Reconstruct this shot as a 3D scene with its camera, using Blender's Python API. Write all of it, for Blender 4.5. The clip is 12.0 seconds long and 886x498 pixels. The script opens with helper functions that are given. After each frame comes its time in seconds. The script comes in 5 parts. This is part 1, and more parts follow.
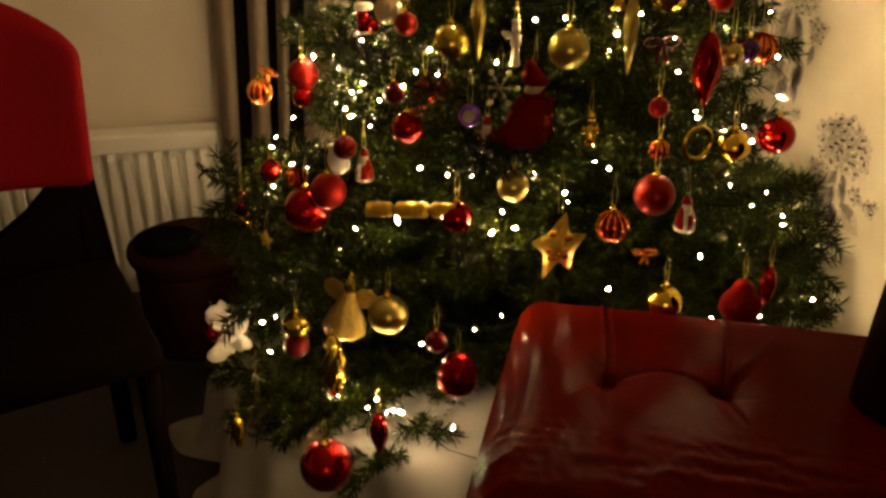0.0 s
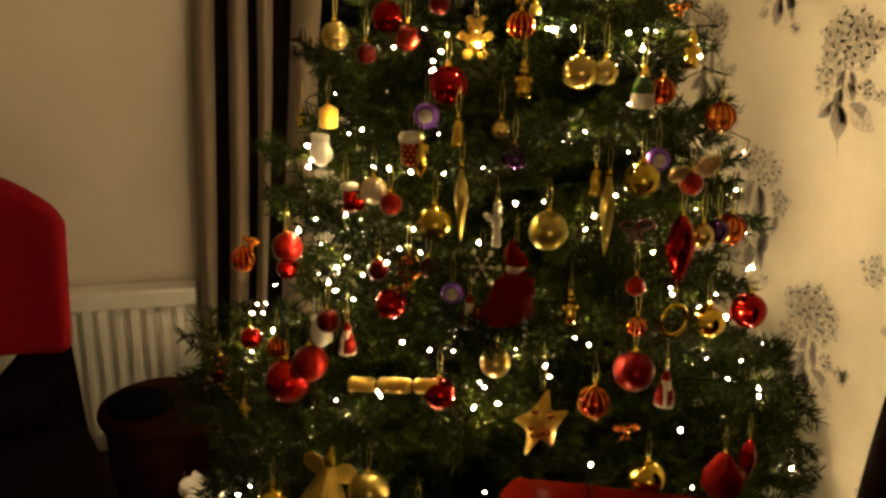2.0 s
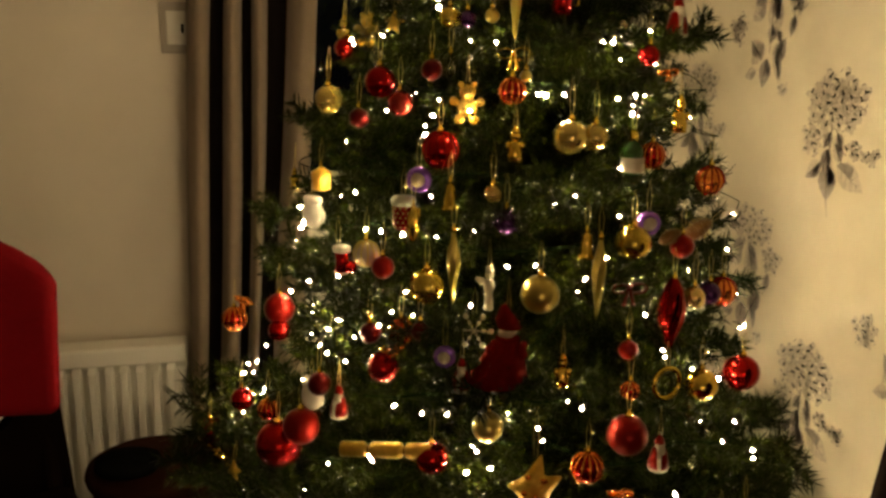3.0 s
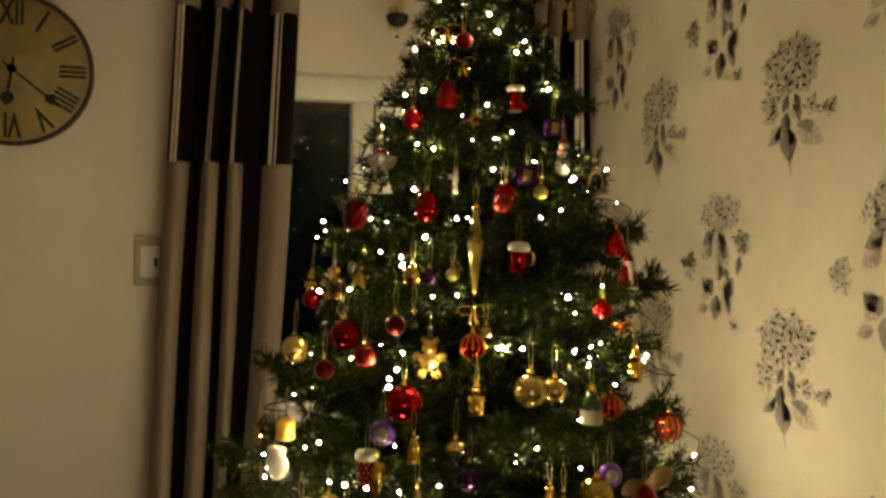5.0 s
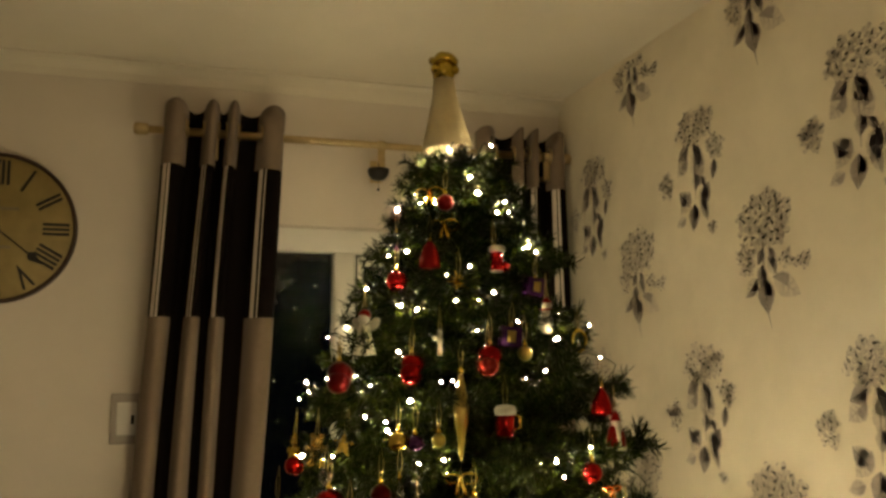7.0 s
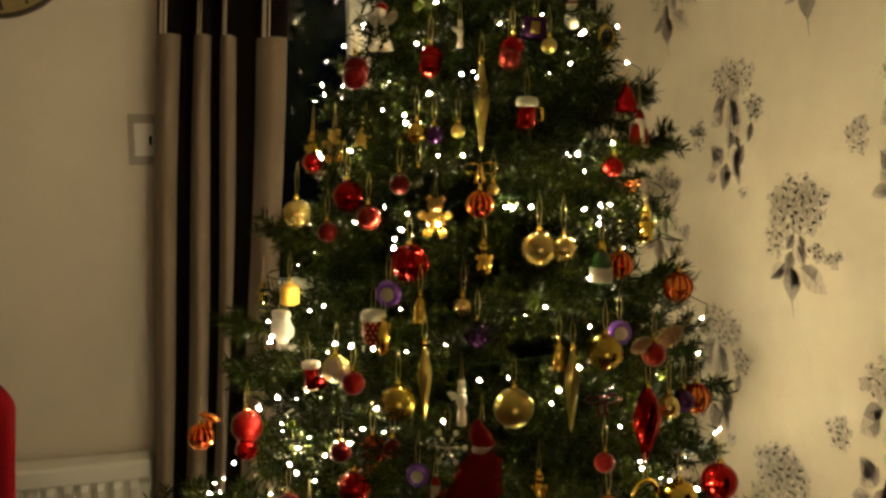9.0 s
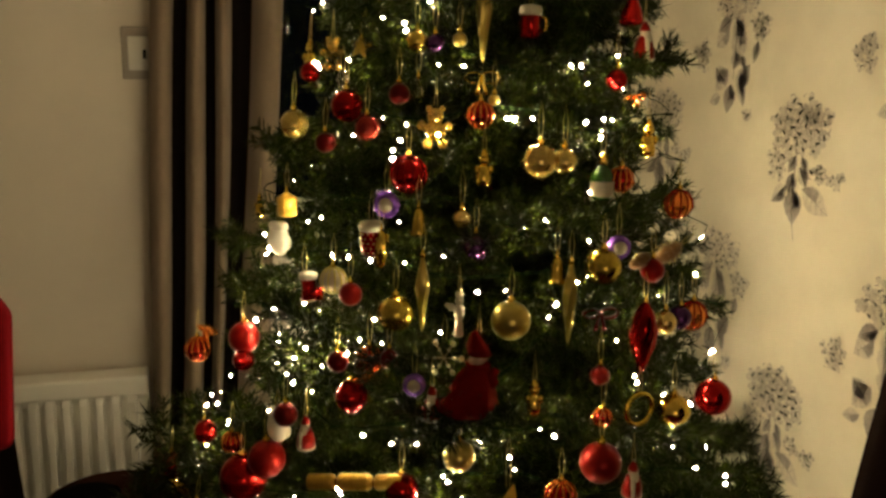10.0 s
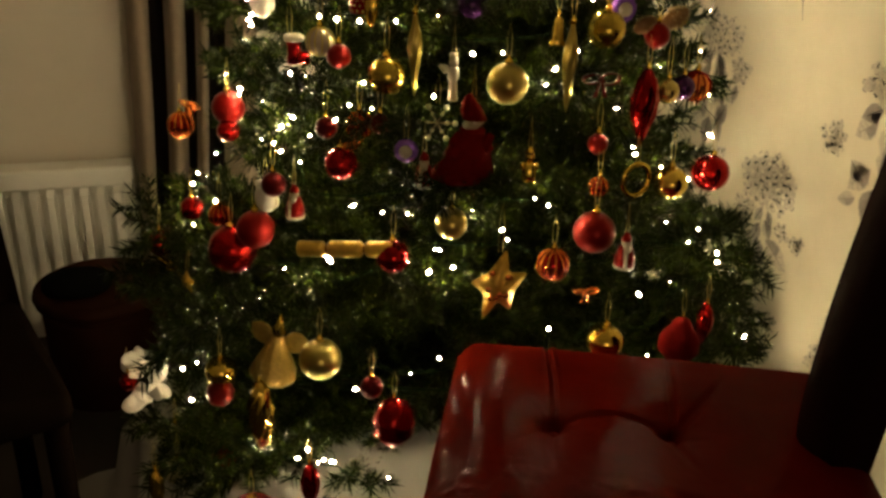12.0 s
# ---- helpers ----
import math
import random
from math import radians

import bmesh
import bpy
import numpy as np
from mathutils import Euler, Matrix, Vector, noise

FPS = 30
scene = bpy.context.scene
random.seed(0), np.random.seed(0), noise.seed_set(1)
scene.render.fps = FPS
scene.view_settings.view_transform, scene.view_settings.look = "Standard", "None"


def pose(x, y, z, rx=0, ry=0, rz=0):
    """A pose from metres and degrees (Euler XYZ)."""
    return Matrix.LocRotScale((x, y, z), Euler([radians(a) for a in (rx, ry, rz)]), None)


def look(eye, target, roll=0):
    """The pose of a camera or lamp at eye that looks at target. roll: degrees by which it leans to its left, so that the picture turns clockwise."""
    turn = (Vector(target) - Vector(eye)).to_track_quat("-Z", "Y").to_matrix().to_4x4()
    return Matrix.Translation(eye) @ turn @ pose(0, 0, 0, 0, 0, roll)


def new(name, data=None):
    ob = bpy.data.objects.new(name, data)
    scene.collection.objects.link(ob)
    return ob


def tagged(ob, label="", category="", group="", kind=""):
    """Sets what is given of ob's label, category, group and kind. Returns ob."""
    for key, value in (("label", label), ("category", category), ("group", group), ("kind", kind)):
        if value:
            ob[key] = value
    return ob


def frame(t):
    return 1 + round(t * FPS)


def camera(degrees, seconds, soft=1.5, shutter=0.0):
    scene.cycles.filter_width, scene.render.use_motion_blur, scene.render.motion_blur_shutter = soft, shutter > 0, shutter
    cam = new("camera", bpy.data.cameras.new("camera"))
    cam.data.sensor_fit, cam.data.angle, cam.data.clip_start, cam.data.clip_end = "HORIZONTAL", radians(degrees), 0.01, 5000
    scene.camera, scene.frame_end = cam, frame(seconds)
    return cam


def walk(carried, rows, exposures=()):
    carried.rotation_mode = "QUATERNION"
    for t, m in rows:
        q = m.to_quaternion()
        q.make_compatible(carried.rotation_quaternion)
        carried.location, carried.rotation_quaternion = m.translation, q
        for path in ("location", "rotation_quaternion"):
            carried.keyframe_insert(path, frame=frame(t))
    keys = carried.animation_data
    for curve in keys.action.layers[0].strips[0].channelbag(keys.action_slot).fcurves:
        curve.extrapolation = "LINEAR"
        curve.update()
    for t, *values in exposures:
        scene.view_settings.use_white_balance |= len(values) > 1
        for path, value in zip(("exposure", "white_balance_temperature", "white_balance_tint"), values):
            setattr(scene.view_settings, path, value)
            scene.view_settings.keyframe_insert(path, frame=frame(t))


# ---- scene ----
cam = camera(53.7, 12.0, soft=2.9)
LAMP, BULB = 4.8, 1950.0
METRES, EYE, TILT, LEAN, TURN = 0.585, 1.297, -25.59, 0.05, -11.77
ROWS = [
    (0.0, 0.0, 0.0, 0.0, 0.0, 0.0, -0.0),
    (0.5, -0.0033, -0.0308, 0.0374, 0.04, 4.26, -1.31),
    (1.0, -0.0072, -0.062, 0.0589, -0.67, 6.51, -1.09),
    (1.5, -0.0224, -0.0504, 0.0777, -1.72, 7.95, -0.77),
    (2.0, -0.0374, -0.0395, 0.1007, -2.03, 8.94, -0.03),
    (2.5, -0.039, -0.0329, 0.1222, -2.26, 10.09, -0.11),
    (4.5, -0.0248, -0.1478, 0.2383, -3.54, 21.3, 1.25),
    (5.0, -0.0215, -0.1675, 0.2787, -4.19, 24.55, 1.13),
    (5.5, -0.0126, -0.1777, 0.3118, -4.35, 26.46, 1.88),
    (6.0, -0.0318, -0.1996, 0.3581, -4.63, 29.36, 2.32),
    (6.5, -0.0371, -0.2252, 0.3723, -5.13, 33.92, 2.49),
    (8.5, -0.0358, -0.0893, 0.2343, -4.06, 22.61, 2.5),
    (9.0, -0.0356, -0.0518, 0.1953, -4.08, 18.14, 1.73),
    (9.5, -0.0396, -0.0317, 0.1746, -4.04, 15.89, 1.47),
    (10.0, -0.0411, -0.0132, 0.1457, -4.55, 13.8, 1.0),
    (10.5, -0.0432, 0.0077, 0.1115, -4.38, 11.21, 1.3),
    (11.0, -0.0442, 0.0387, 0.0732, -4.27, 7.74, 1.25),
    (11.5, -0.046, 0.069, 0.033, -4.17, 4.3, 0.99),
    (12.0, -0.0482, 0.0917, 0.0072, -5.44, 2.43, 0.55),
]
walk(cam, [(t, pose(0, 0, EYE, TILT, LEAN, TURN) @ pose(METRES * x, METRES * y, METRES * z, 90 + pitch, roll, yaw)) for t, x, y, z, yaw, pitch, roll in ROWS],
     [(0.0, 0.18, 8200, 21), (1.5, 0.12, 7800, 18), (2.7, 0.06, 7350, 16), (4.3, 0.0, 6500, 10), (10.0, 0.0, 6500, 10), (12.0, 0.0, 6600, 10)])

# world: night outside
world = bpy.data.worlds.new("night")
scene.world = world
world.use_nodes = True
world.node_tree.nodes["Background"].inputs[0].default_value = (0.02, 0.022, 0.03, 1)
world.node_tree.nodes["Background"].inputs[1].default_value = 0.05

# the lit lamp of the room, behind the walk
room_lamp = bpy.data.lights.new("room_lamp", "AREA")
room_lamp.shape, room_lamp.size, room_lamp.energy, room_lamp.color = "DISK", 0.60, LAMP, (1.0, 0.72, 0.43)
new("room_lamp", room_lamp).matrix_world = look((0.0, -1.35, 1.1), (0.5, 1.0, 1.95))

XR, YB, ZC = 1.182, 2.56, 2.40          # right wall, back wall, ceiling
XL, YF = -2.7, -2.3
AX, AY = 0.545, 1.68                    # the tree's stem


# ---------------------------------------------------------------- materials
def mat(name, colour, rough=0.5, metal=0.0, var=0.15, scale=40.0, bump=0.0, bump_scale=200.0, coat=0.0, emit=0.0, trans=0.0, sheen=0.0, spec=0.5, island=0.0, coat_rough=0.12):
    m = bpy.data.materials.new(name)
    m.use_nodes = True
    n, l = m.node_tree.nodes, m.node_tree.links
    b = n["Principled BSDF"]
    b.inputs["Roughness"].default_value, b.inputs["Metallic"].default_value = rough, metal
    b.inputs["Coat Weight"].default_value, b.inputs["Coat Roughness"].default_value = coat, coat_rough
    b.inputs["Transmission Weight"].default_value, b.inputs["Sheen Weight"].default_value = trans, sheen
    b.inputs["Specular IOR Level"].default_value = spec
    co = n.new("ShaderNodeTexCoord")
    big, small = n.new("ShaderNodeTexNoise"), n.new("ShaderNodeTexNoise")
    big.inputs["Scale"].default_value, small.inputs["Scale"].default_value = scale * 0.12, scale
    small.inputs["Detail"].default_value = 6
    l.new(co.outputs["Object"], big.inputs["Vector"]), l.new(co.outputs["Object"], small.inputs["Vector"])
    add = n.new("ShaderNodeMath")
    add.operation = "ADD"
    l.new(big.outputs["Fac"], add.inputs[0]), l.new(small.outputs["Fac"], add.inputs[1])
    fac = add.outputs[0]
    if island:
        geo, a2 = n.new("ShaderNodeNewGeometry"), n.new("ShaderNodeMath")
        a2.operation = "MULTIPLY_ADD"
        l.new(geo.outputs["Random Per Island"], a2.inputs[0]), l.new(fac, a2.inputs[2])
        a2.inputs[1].default_value = island
        fac = a2.outputs[0]
    rng = n.new("ShaderNodeMapRange")
    rng.inputs["From Min"].default_value, rng.inputs["From Max"].default_value = 0.6, 1.4 + island
    rng.inputs["To Min"].default_value, rng.inputs["To Max"].default_value = 1 - var, 1 + var
    l.new(fac, rng.inputs["Value"])
    mul = n.new("ShaderNodeVectorMath")
    mul.operation = "SCALE"
    mul.inputs[0].default_value = colour
    l.new(rng.outputs[0], mul.inputs["Scale"])
    l.new(mul.outputs[0], b.inputs["Base Color"])
    if bump:
        t, bp = n.new("ShaderNodeTexNoise"), n.new("ShaderNodeBump")
        t.inputs["Scale"].default_value, t.inputs["Detail"].default_value = bump_scale, 4
        l.new(co.outputs["Object"], t.inputs["Vector"])
        bp.inputs["Strength"].default_value, bp.inputs["Distance"].default_value = bump, 0.002
        l.new(t.outputs["Fac"], bp.inputs["Height"])
        l.new(bp.outputs["Normal"], b.inputs["Normal"])
    if emit:
        b.inputs["Emission Color"].default_value, b.inputs["Emission Strength"].default_value = (*colour, 1), emit
    return m


M_PAPER = mat("wallpaper_cream", (0.74, 0.675, 0.525), 0.27, var=0.07, scale=14, bump=0.12, bump_scale=260)
M_PRINT_WASH = mat("print_wash", (0.54, 0.48, 0.38), 0.4, var=0.22, scale=90)
M_PRINT_MID = mat("print_mid", (0.32, 0.275, 0.24), 0.4, var=0.35, scale=120)
M_PRINT_DARK = mat("print_dark", (0.075, 0.065, 0.062), 0.4, var=0.4, scale=120)
M_WALL = mat("wall_paint", (0.65, 0.585, 0.50), 0.75, var=0.05, scale=8, bump=0.08, bump_scale=350)
M_CEIL = mat("ceiling_paint", (0.66, 0.61, 0.50), 0.8, var=0.05, scale=5, bump=0.15, bump_scale=120)
M_WHITE = mat("white_gloss", (0.72, 0.70, 0.64), 0.3, var=0.04, scale=20)
M_CARPET = mat("carpet", (0.020, 0.012, 0.008), 0.95, var=0.3, scale=60, bump=0.7, bump_scale=900)
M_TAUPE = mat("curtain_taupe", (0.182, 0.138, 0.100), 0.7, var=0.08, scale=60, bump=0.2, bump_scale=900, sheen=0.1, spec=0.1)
# colour of the band, also painted into the fold recesses as shade
M_CHOC_SHADE = mat("curtain_chocolate_and_fold_shade", (0.0055, 0.0038, 0.0032), 0.7, var=0.15, scale=60, bump=0.2, bump_scale=900, spec=0.03)
M_LINE = mat("curtain_satin_stripe", (0.62, 0.55, 0.47), 0.45, var=0.06, scale=60)
M_BRASS = mat("antique_brass", (0.55, 0.43, 0.24), 0.28, metal=1.0, var=0.15, scale=60)
M_DARKMETAL = mat("dark_metal", (0.03, 0.028, 0.026), 0.4, metal=0.8)
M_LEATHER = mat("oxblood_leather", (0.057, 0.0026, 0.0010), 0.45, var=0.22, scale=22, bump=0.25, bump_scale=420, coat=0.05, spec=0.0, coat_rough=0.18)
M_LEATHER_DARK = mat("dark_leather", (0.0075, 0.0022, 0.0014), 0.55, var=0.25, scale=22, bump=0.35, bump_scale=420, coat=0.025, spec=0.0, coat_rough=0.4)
M_REDCLOTH = mat("red_upholstery", (0.17, 0.0025, 0.006), 0.85, var=0.10, scale=70, bump=0.3, bump_scale=800, spec=0.1)
M_DARKWOOD = mat("dark_wood", (0.0045, 0.0028, 0.002), 0.5, var=0.3, scale=18, spec=0.0)
M_STOOLWOOD = mat("stained_wood", (0.022, 0.0075, 0.004), 0.5, var=0.35, scale=14, spec=0.0, coat=0.04)
M_BLACK = mat("black_plastic", (0.004, 0.004, 0.004), 0.5, spec=0.0)
M_NEEDLE = mat("fir_needles", (0.0088, 0.0140, 0.0009), 0.40, var=0.7, scale=30, island=1.2, spec=0.09)
M_STEM = mat("branch_stem", (0.010, 0.009, 0.004), 0.8, var=0.3, scale=80, spec=0.05)
M_TRUNK = mat("brown_trunk", (0.012, 0.008, 0.005), 0.8, var=0.3, scale=60, spec=0.05)
M_WIRE = mat("green_wire", (0.006, 0.012, 0.005), 0.7, spec=0.0)
M_BULB = mat("warm_bulb", (1.0, 0.80, 0.45), 0.3, var=0.0, emit=BULB)
M_CLOTH = mat("white_fabric", (0.28, 0.265, 0.25), 0.85, var=0.06, scale=30, bump=0.25, bump_scale=500)
M_DIAL = mat("aged_dial", (0.25, 0.185, 0.062), 0.6, var=0.3, scale=20)
M_INK = mat("dial_ink", (0.010, 0.009, 0.008), 0.5)
M_RIM = mat("clock_rim", (0.045, 0.026, 0.016), 0.4, var=0.2)
M_GREY = mat("grey_plate", (0.36, 0.32, 0.28), 0.4, var=0.05)


def glass(name, colour=(1, 1, 1), rough=0.0, ior=1.5):
    m = bpy.data.materials.new(name)
    m.use_nodes = True
    b = m.node_tree.nodes["Principled BSDF"]
    b.inputs["Base Color"].default_value = (*colour, 1)
    b.inputs["Transmission Weight"].default_value, b.inputs["Roughness"].default_value = 1.0, rough
    b.inputs["IOR"].default_value = ior
    return m


M_PANE = glass("window_glass", (0.85, 0.88, 0.86), 0.0, 1.5)


# ---------------------------------------------------------------- mesh helpers
def mesh_ob(name, bm, material, parent=None, label="", smooth=True):
    me = bpy.data.meshes.new(name)
    bm.to_mesh(me)
    bm.free()
    for m in material if isinstance(material, (list, tuple)) else [material]:
        me.materials.append(m)
    if smooth:
        for p in me.polygons:
            p.use_smooth = True
    ob = new(name, me)
    ob.parent = parent
    if label:
        tagged(ob, label)
    return ob


def part(name, bm, material, parent, label="", smooth=True):
    return mesh_ob(name, bm, material, parent, label, smooth)


def empty(name, x, y, z, rz=0.0):
    e = new(name)
    e.matrix_world = pose(x, y, z, 0, 0, rz)
    return e


def add_box(bm, x0, y0, z0, x1, y1, z1, bevel=0.0, mi=0, seg=2):
    r = bmesh.ops.create_cube(bm, size=1.0)
    for v in r["verts"]:
        v.co = Vector((x0 + (v.co.x + 0.5) * (x1 - x0), y0 + (v.co.y + 0.5) * (y1 - y0), z0 + (v.co.z + 0.5) * (z1 - z0)))
    faces = list({f for v in r["verts"] for f in v.link_faces})
    for f in faces:
        f.material_index = mi
    if bevel:
        edges = list({e for v in r["verts"] for e in v.link_edges})
        out = bmesh.ops.bevel(bm, geom=edges, offset=bevel, segments=seg, affect="EDGES", profile=0.5)
        for f in out["faces"]:
            f.material_index = mi


def box(x0, y0, z0, x1, y1, z1, bevel=0.0):
    bm = bmesh.new()
    add_box(bm, x0, y0, z0, x1, y1, z1, bevel)
    return bm


def add_lathe(bm, profile, n=16, mi=0, m=Matrix(), flute=0.0, flutes=0, twist=0.0, close=True):
    """Turns a profile of (radius, z) round the z axis."""
    rings = []
    for k, (r, z) in enumerate(profile):
        ring = []
        for i in range(n):
            a = 2 * math.pi * i / n + twist * z
            rr = r * (1 + flute * math.cos(flutes * (a - twist * z)))
            ring.append(bm.verts.new(m @ Vector((rr * math.cos(a), rr * math.sin(a), z))))
        rings.append(ring)
    for a, b in zip(rings, rings[1:]):
        for i in range(n):
            f = bm.faces.new((a[i], a[(i + 1) % n], b[(i + 1) % n], b[i]))
            f.material_index, f.smooth = mi, True
    if close:
        for ring, flip in ((rings[0], True), (rings[-1], False)):
            f = bm.faces.new(ring[::-1] if flip else ring)
            f.material_index = mi


def add_tube(bm, pts, r, n=6, mi=0, r_end=None, closed=False):
    pts = [Vector(p) for p in pts]
    rings, side = [], None
    for k, p in enumerate(pts):
        a, b = pts[max(k - 1, 0)], pts[min(k + 1, len(pts) - 1)]
        if closed:
            a, b = pts[k - 1], pts[(k + 1) % len(pts)]
        d = (b - a).normalized()
        if side is None or abs(side.dot(d)) > 0.95:
            side = d.orthogonal().normalized()
        side = (side - d * side.dot(d)).normalized()
        up = d.cross(side)
        rr = r if r_end is None else r + (r_end - r) * k / max(len(pts) - 1, 1)
        rings.append([bm.verts.new(p + (side * math.cos(2 * math.pi * i / n) + up * math.sin(2 * math.pi * i / n)) * rr) for i in range(n)])
    pairs = list(zip(rings, rings[1:])) + ([(rings[-1], rings[0])] if closed else [])
    for a, b in pairs:
        for i in range(n):
            f = bm.faces.new((a[i], a[(i + 1) % n], b[(i + 1) % n], b[i]))
            f.material_index, f.smooth = mi, True
    if not closed:
        bm.faces.new(rings[0][::-1]).material_index = mi
        bm.faces.new(rings[-1]).material_index = mi


def tube(pts, r, n=6, r_end=None, closed=False):
    bm = bmesh.new()
    add_tube(bm, pts, r, n, 0, r_end, closed)
    return bm


def lathe(profile, n=20, **kw):
    bm = bmesh.new()
    add_lathe(bm, profile, n, **kw)
    return bm


# ---------------------------------------------------------------- the room
def structure(name, bm, material, label, smooth=False):
    return tagged(mesh_ob(name, bm, material, None, "", smooth), label, "structure", kind="structure")


structure("floor", box(XL - 0.1, YF - 0.1, -0.1, XR + 0.1, YB + 0.3, 0.0), M_CARPET, "dark brown carpet floor")
structure("ceiling", box(XL - 0.1, YF - 0.1, ZC, XR + 0.1, YB + 0.3, ZC + 0.1), M_CEIL, "cream painted plaster ceiling")
WX0, WX1, WZ0, WZ1 = 0.02, 1.12, 0.93, 1.956       # the window's opening
bm = bmesh.new()
add_box(bm, XL, YB, 0, WX0, YB + 0.25, ZC)
add_box(bm, WX1, YB, 0, XR, YB + 0.25, ZC)
add_box(bm, WX0, YB, 0, WX1, YB + 0.25, WZ0)
add_box(bm, WX0, YB, WZ1, WX1, YB + 0.25, ZC)
wall_back = structure("wall_back", bm, M_WALL, "plain cream painted wall with a window opening")
wall_right = structure("wall_right", box(XR, YF, 0, XR + 0.1, YB + 0.25, ZC), M_PAPER, "cream wallpaper with grey hydrangea print")
structure("wall_left", box(XL - 0.1, YF, 0, XL, YB + 0.25, ZC), M_WALL, "plain cream painted wall")
structure("wall_front", box(XL - 0.1, YF - 0.1, 0, XR + 0.1, YF, ZC), M_WALL, "plain cream painted wall")
cove = [(0.0, 0.05), (0.006, 0.05), (0.012, 0.03), (0.028, 0.013), (0.05, 0.006), (0.05, 0.0), (0.0, 0.0)]
bm = bmesh.new()
ends = [[bm.verts.new((x, YB - d, ZC - h)) for d, h in cove] for x in (XL, XR - 0.001)]
for i in range(len(cove) - 1):
    bm.faces.new((ends[0][i], ends[0][i + 1], ends[1][i + 1], ends[1][i]))
structure("trim_coving", bm, M_CEIL, "thin white plaster coving along the ceiling")
structure("baseboard", box(XL, YB - 0.018, 0, XR, YB, 0.12, 0.004), M_WHITE, "white painted skirting board")


def window():
    w = tagged(empty("window_1", WX0, YB + 0.06, WZ0), "white plastic window with dark night panes", "window", kind="structure")
    W, H = WX1 - WX0, WZ1 - WZ0
    bm = bmesh.new()
    add_box(bm, 0, 0, 0, 0.055, 0.06, H, 0.004)
    add_box(bm, W - 0.055, 0, 0, W, 0.06, H, 0.004)
    add_box(bm, 0.055, 0, 0, W - 0.055, 0.06, 0.055, 0.004)
    add_box(bm, 0.055, 0, H - 0.071, W - 0.055, 0.06, H, 0.004)
    part("window_frame", bm, M_WHITE, w)
    part("mullion", box(0.432, 0, 0.055, 0.490, 0.06, H - 0.071, 0.004), M_WHITE, w)
    bm = bmesh.new()
    x0, x1, z0, z1 = 0.490, W - 0.055, 0.055, H - 0.071
    add_box(bm, x0, 0.004, z0, x0 + 0.034, 0.056, z1, 0.003)
    add_box(bm, x1 - 0.034, 0.004, z0, x1, 0.056, z1, 0.003)
    add_box(bm, x0 + 0.034, 0.004, z0, x1 - 0.034, 0.056, z0 + 0.034, 0.003)
    add_box(bm, x0 + 0.034, 0.004, z1 - 0.034, x1 - 0.034, 0.056, z1, 0.003)
    part("casement_frame", bm, M_WHITE, w)
    for x0, x1, z0, z1 in ((0.055, 0.432, 0.055, H - 0.071), (0.524, W - 0.089, 0.089, H - 0.105)):
        for d in (0.020, 0.036):
            p = part("pane", box(x0, d, z0, x1, d + 0.004, z1), M_PANE, w, smooth=False)
            p.visible_shadow = False
    bm = bmesh.new()
    x0, x1, z0, z1 = 0.498, W - 0.063, 0.063, H - 0.077
    add_box(bm, x0, -0.002, z0, x0 + 0.004, 0.003, z1)
    add_box(bm, x1 - 0.004, -0.002, z0, x1, 0.003, z1)
    add_box(bm, x0 + 0.004, -0.002, z1 - 0.004, x1 - 0.004, 0.003, z1)
    add_box(bm, x0 + 0.004, -0.002, z0, x1 - 0.004, 0.003, z0 + 0.004)
    part("casement_gasket", bm, M_BLACK, w, "thin dark seal round the opening casement")
    part("window_sill", box(0.0, -0.058, -0.0, W, -0.002, 0.022, 0.006), M_WHITE, w)


window()


# ---------------------------------------------------------------- curtains and pole
CUTS = (0.0, 0.18, 0.31, 0.43, 0.50, 0.60, 0.79, 1.0)      # edges of the folds across a curtain


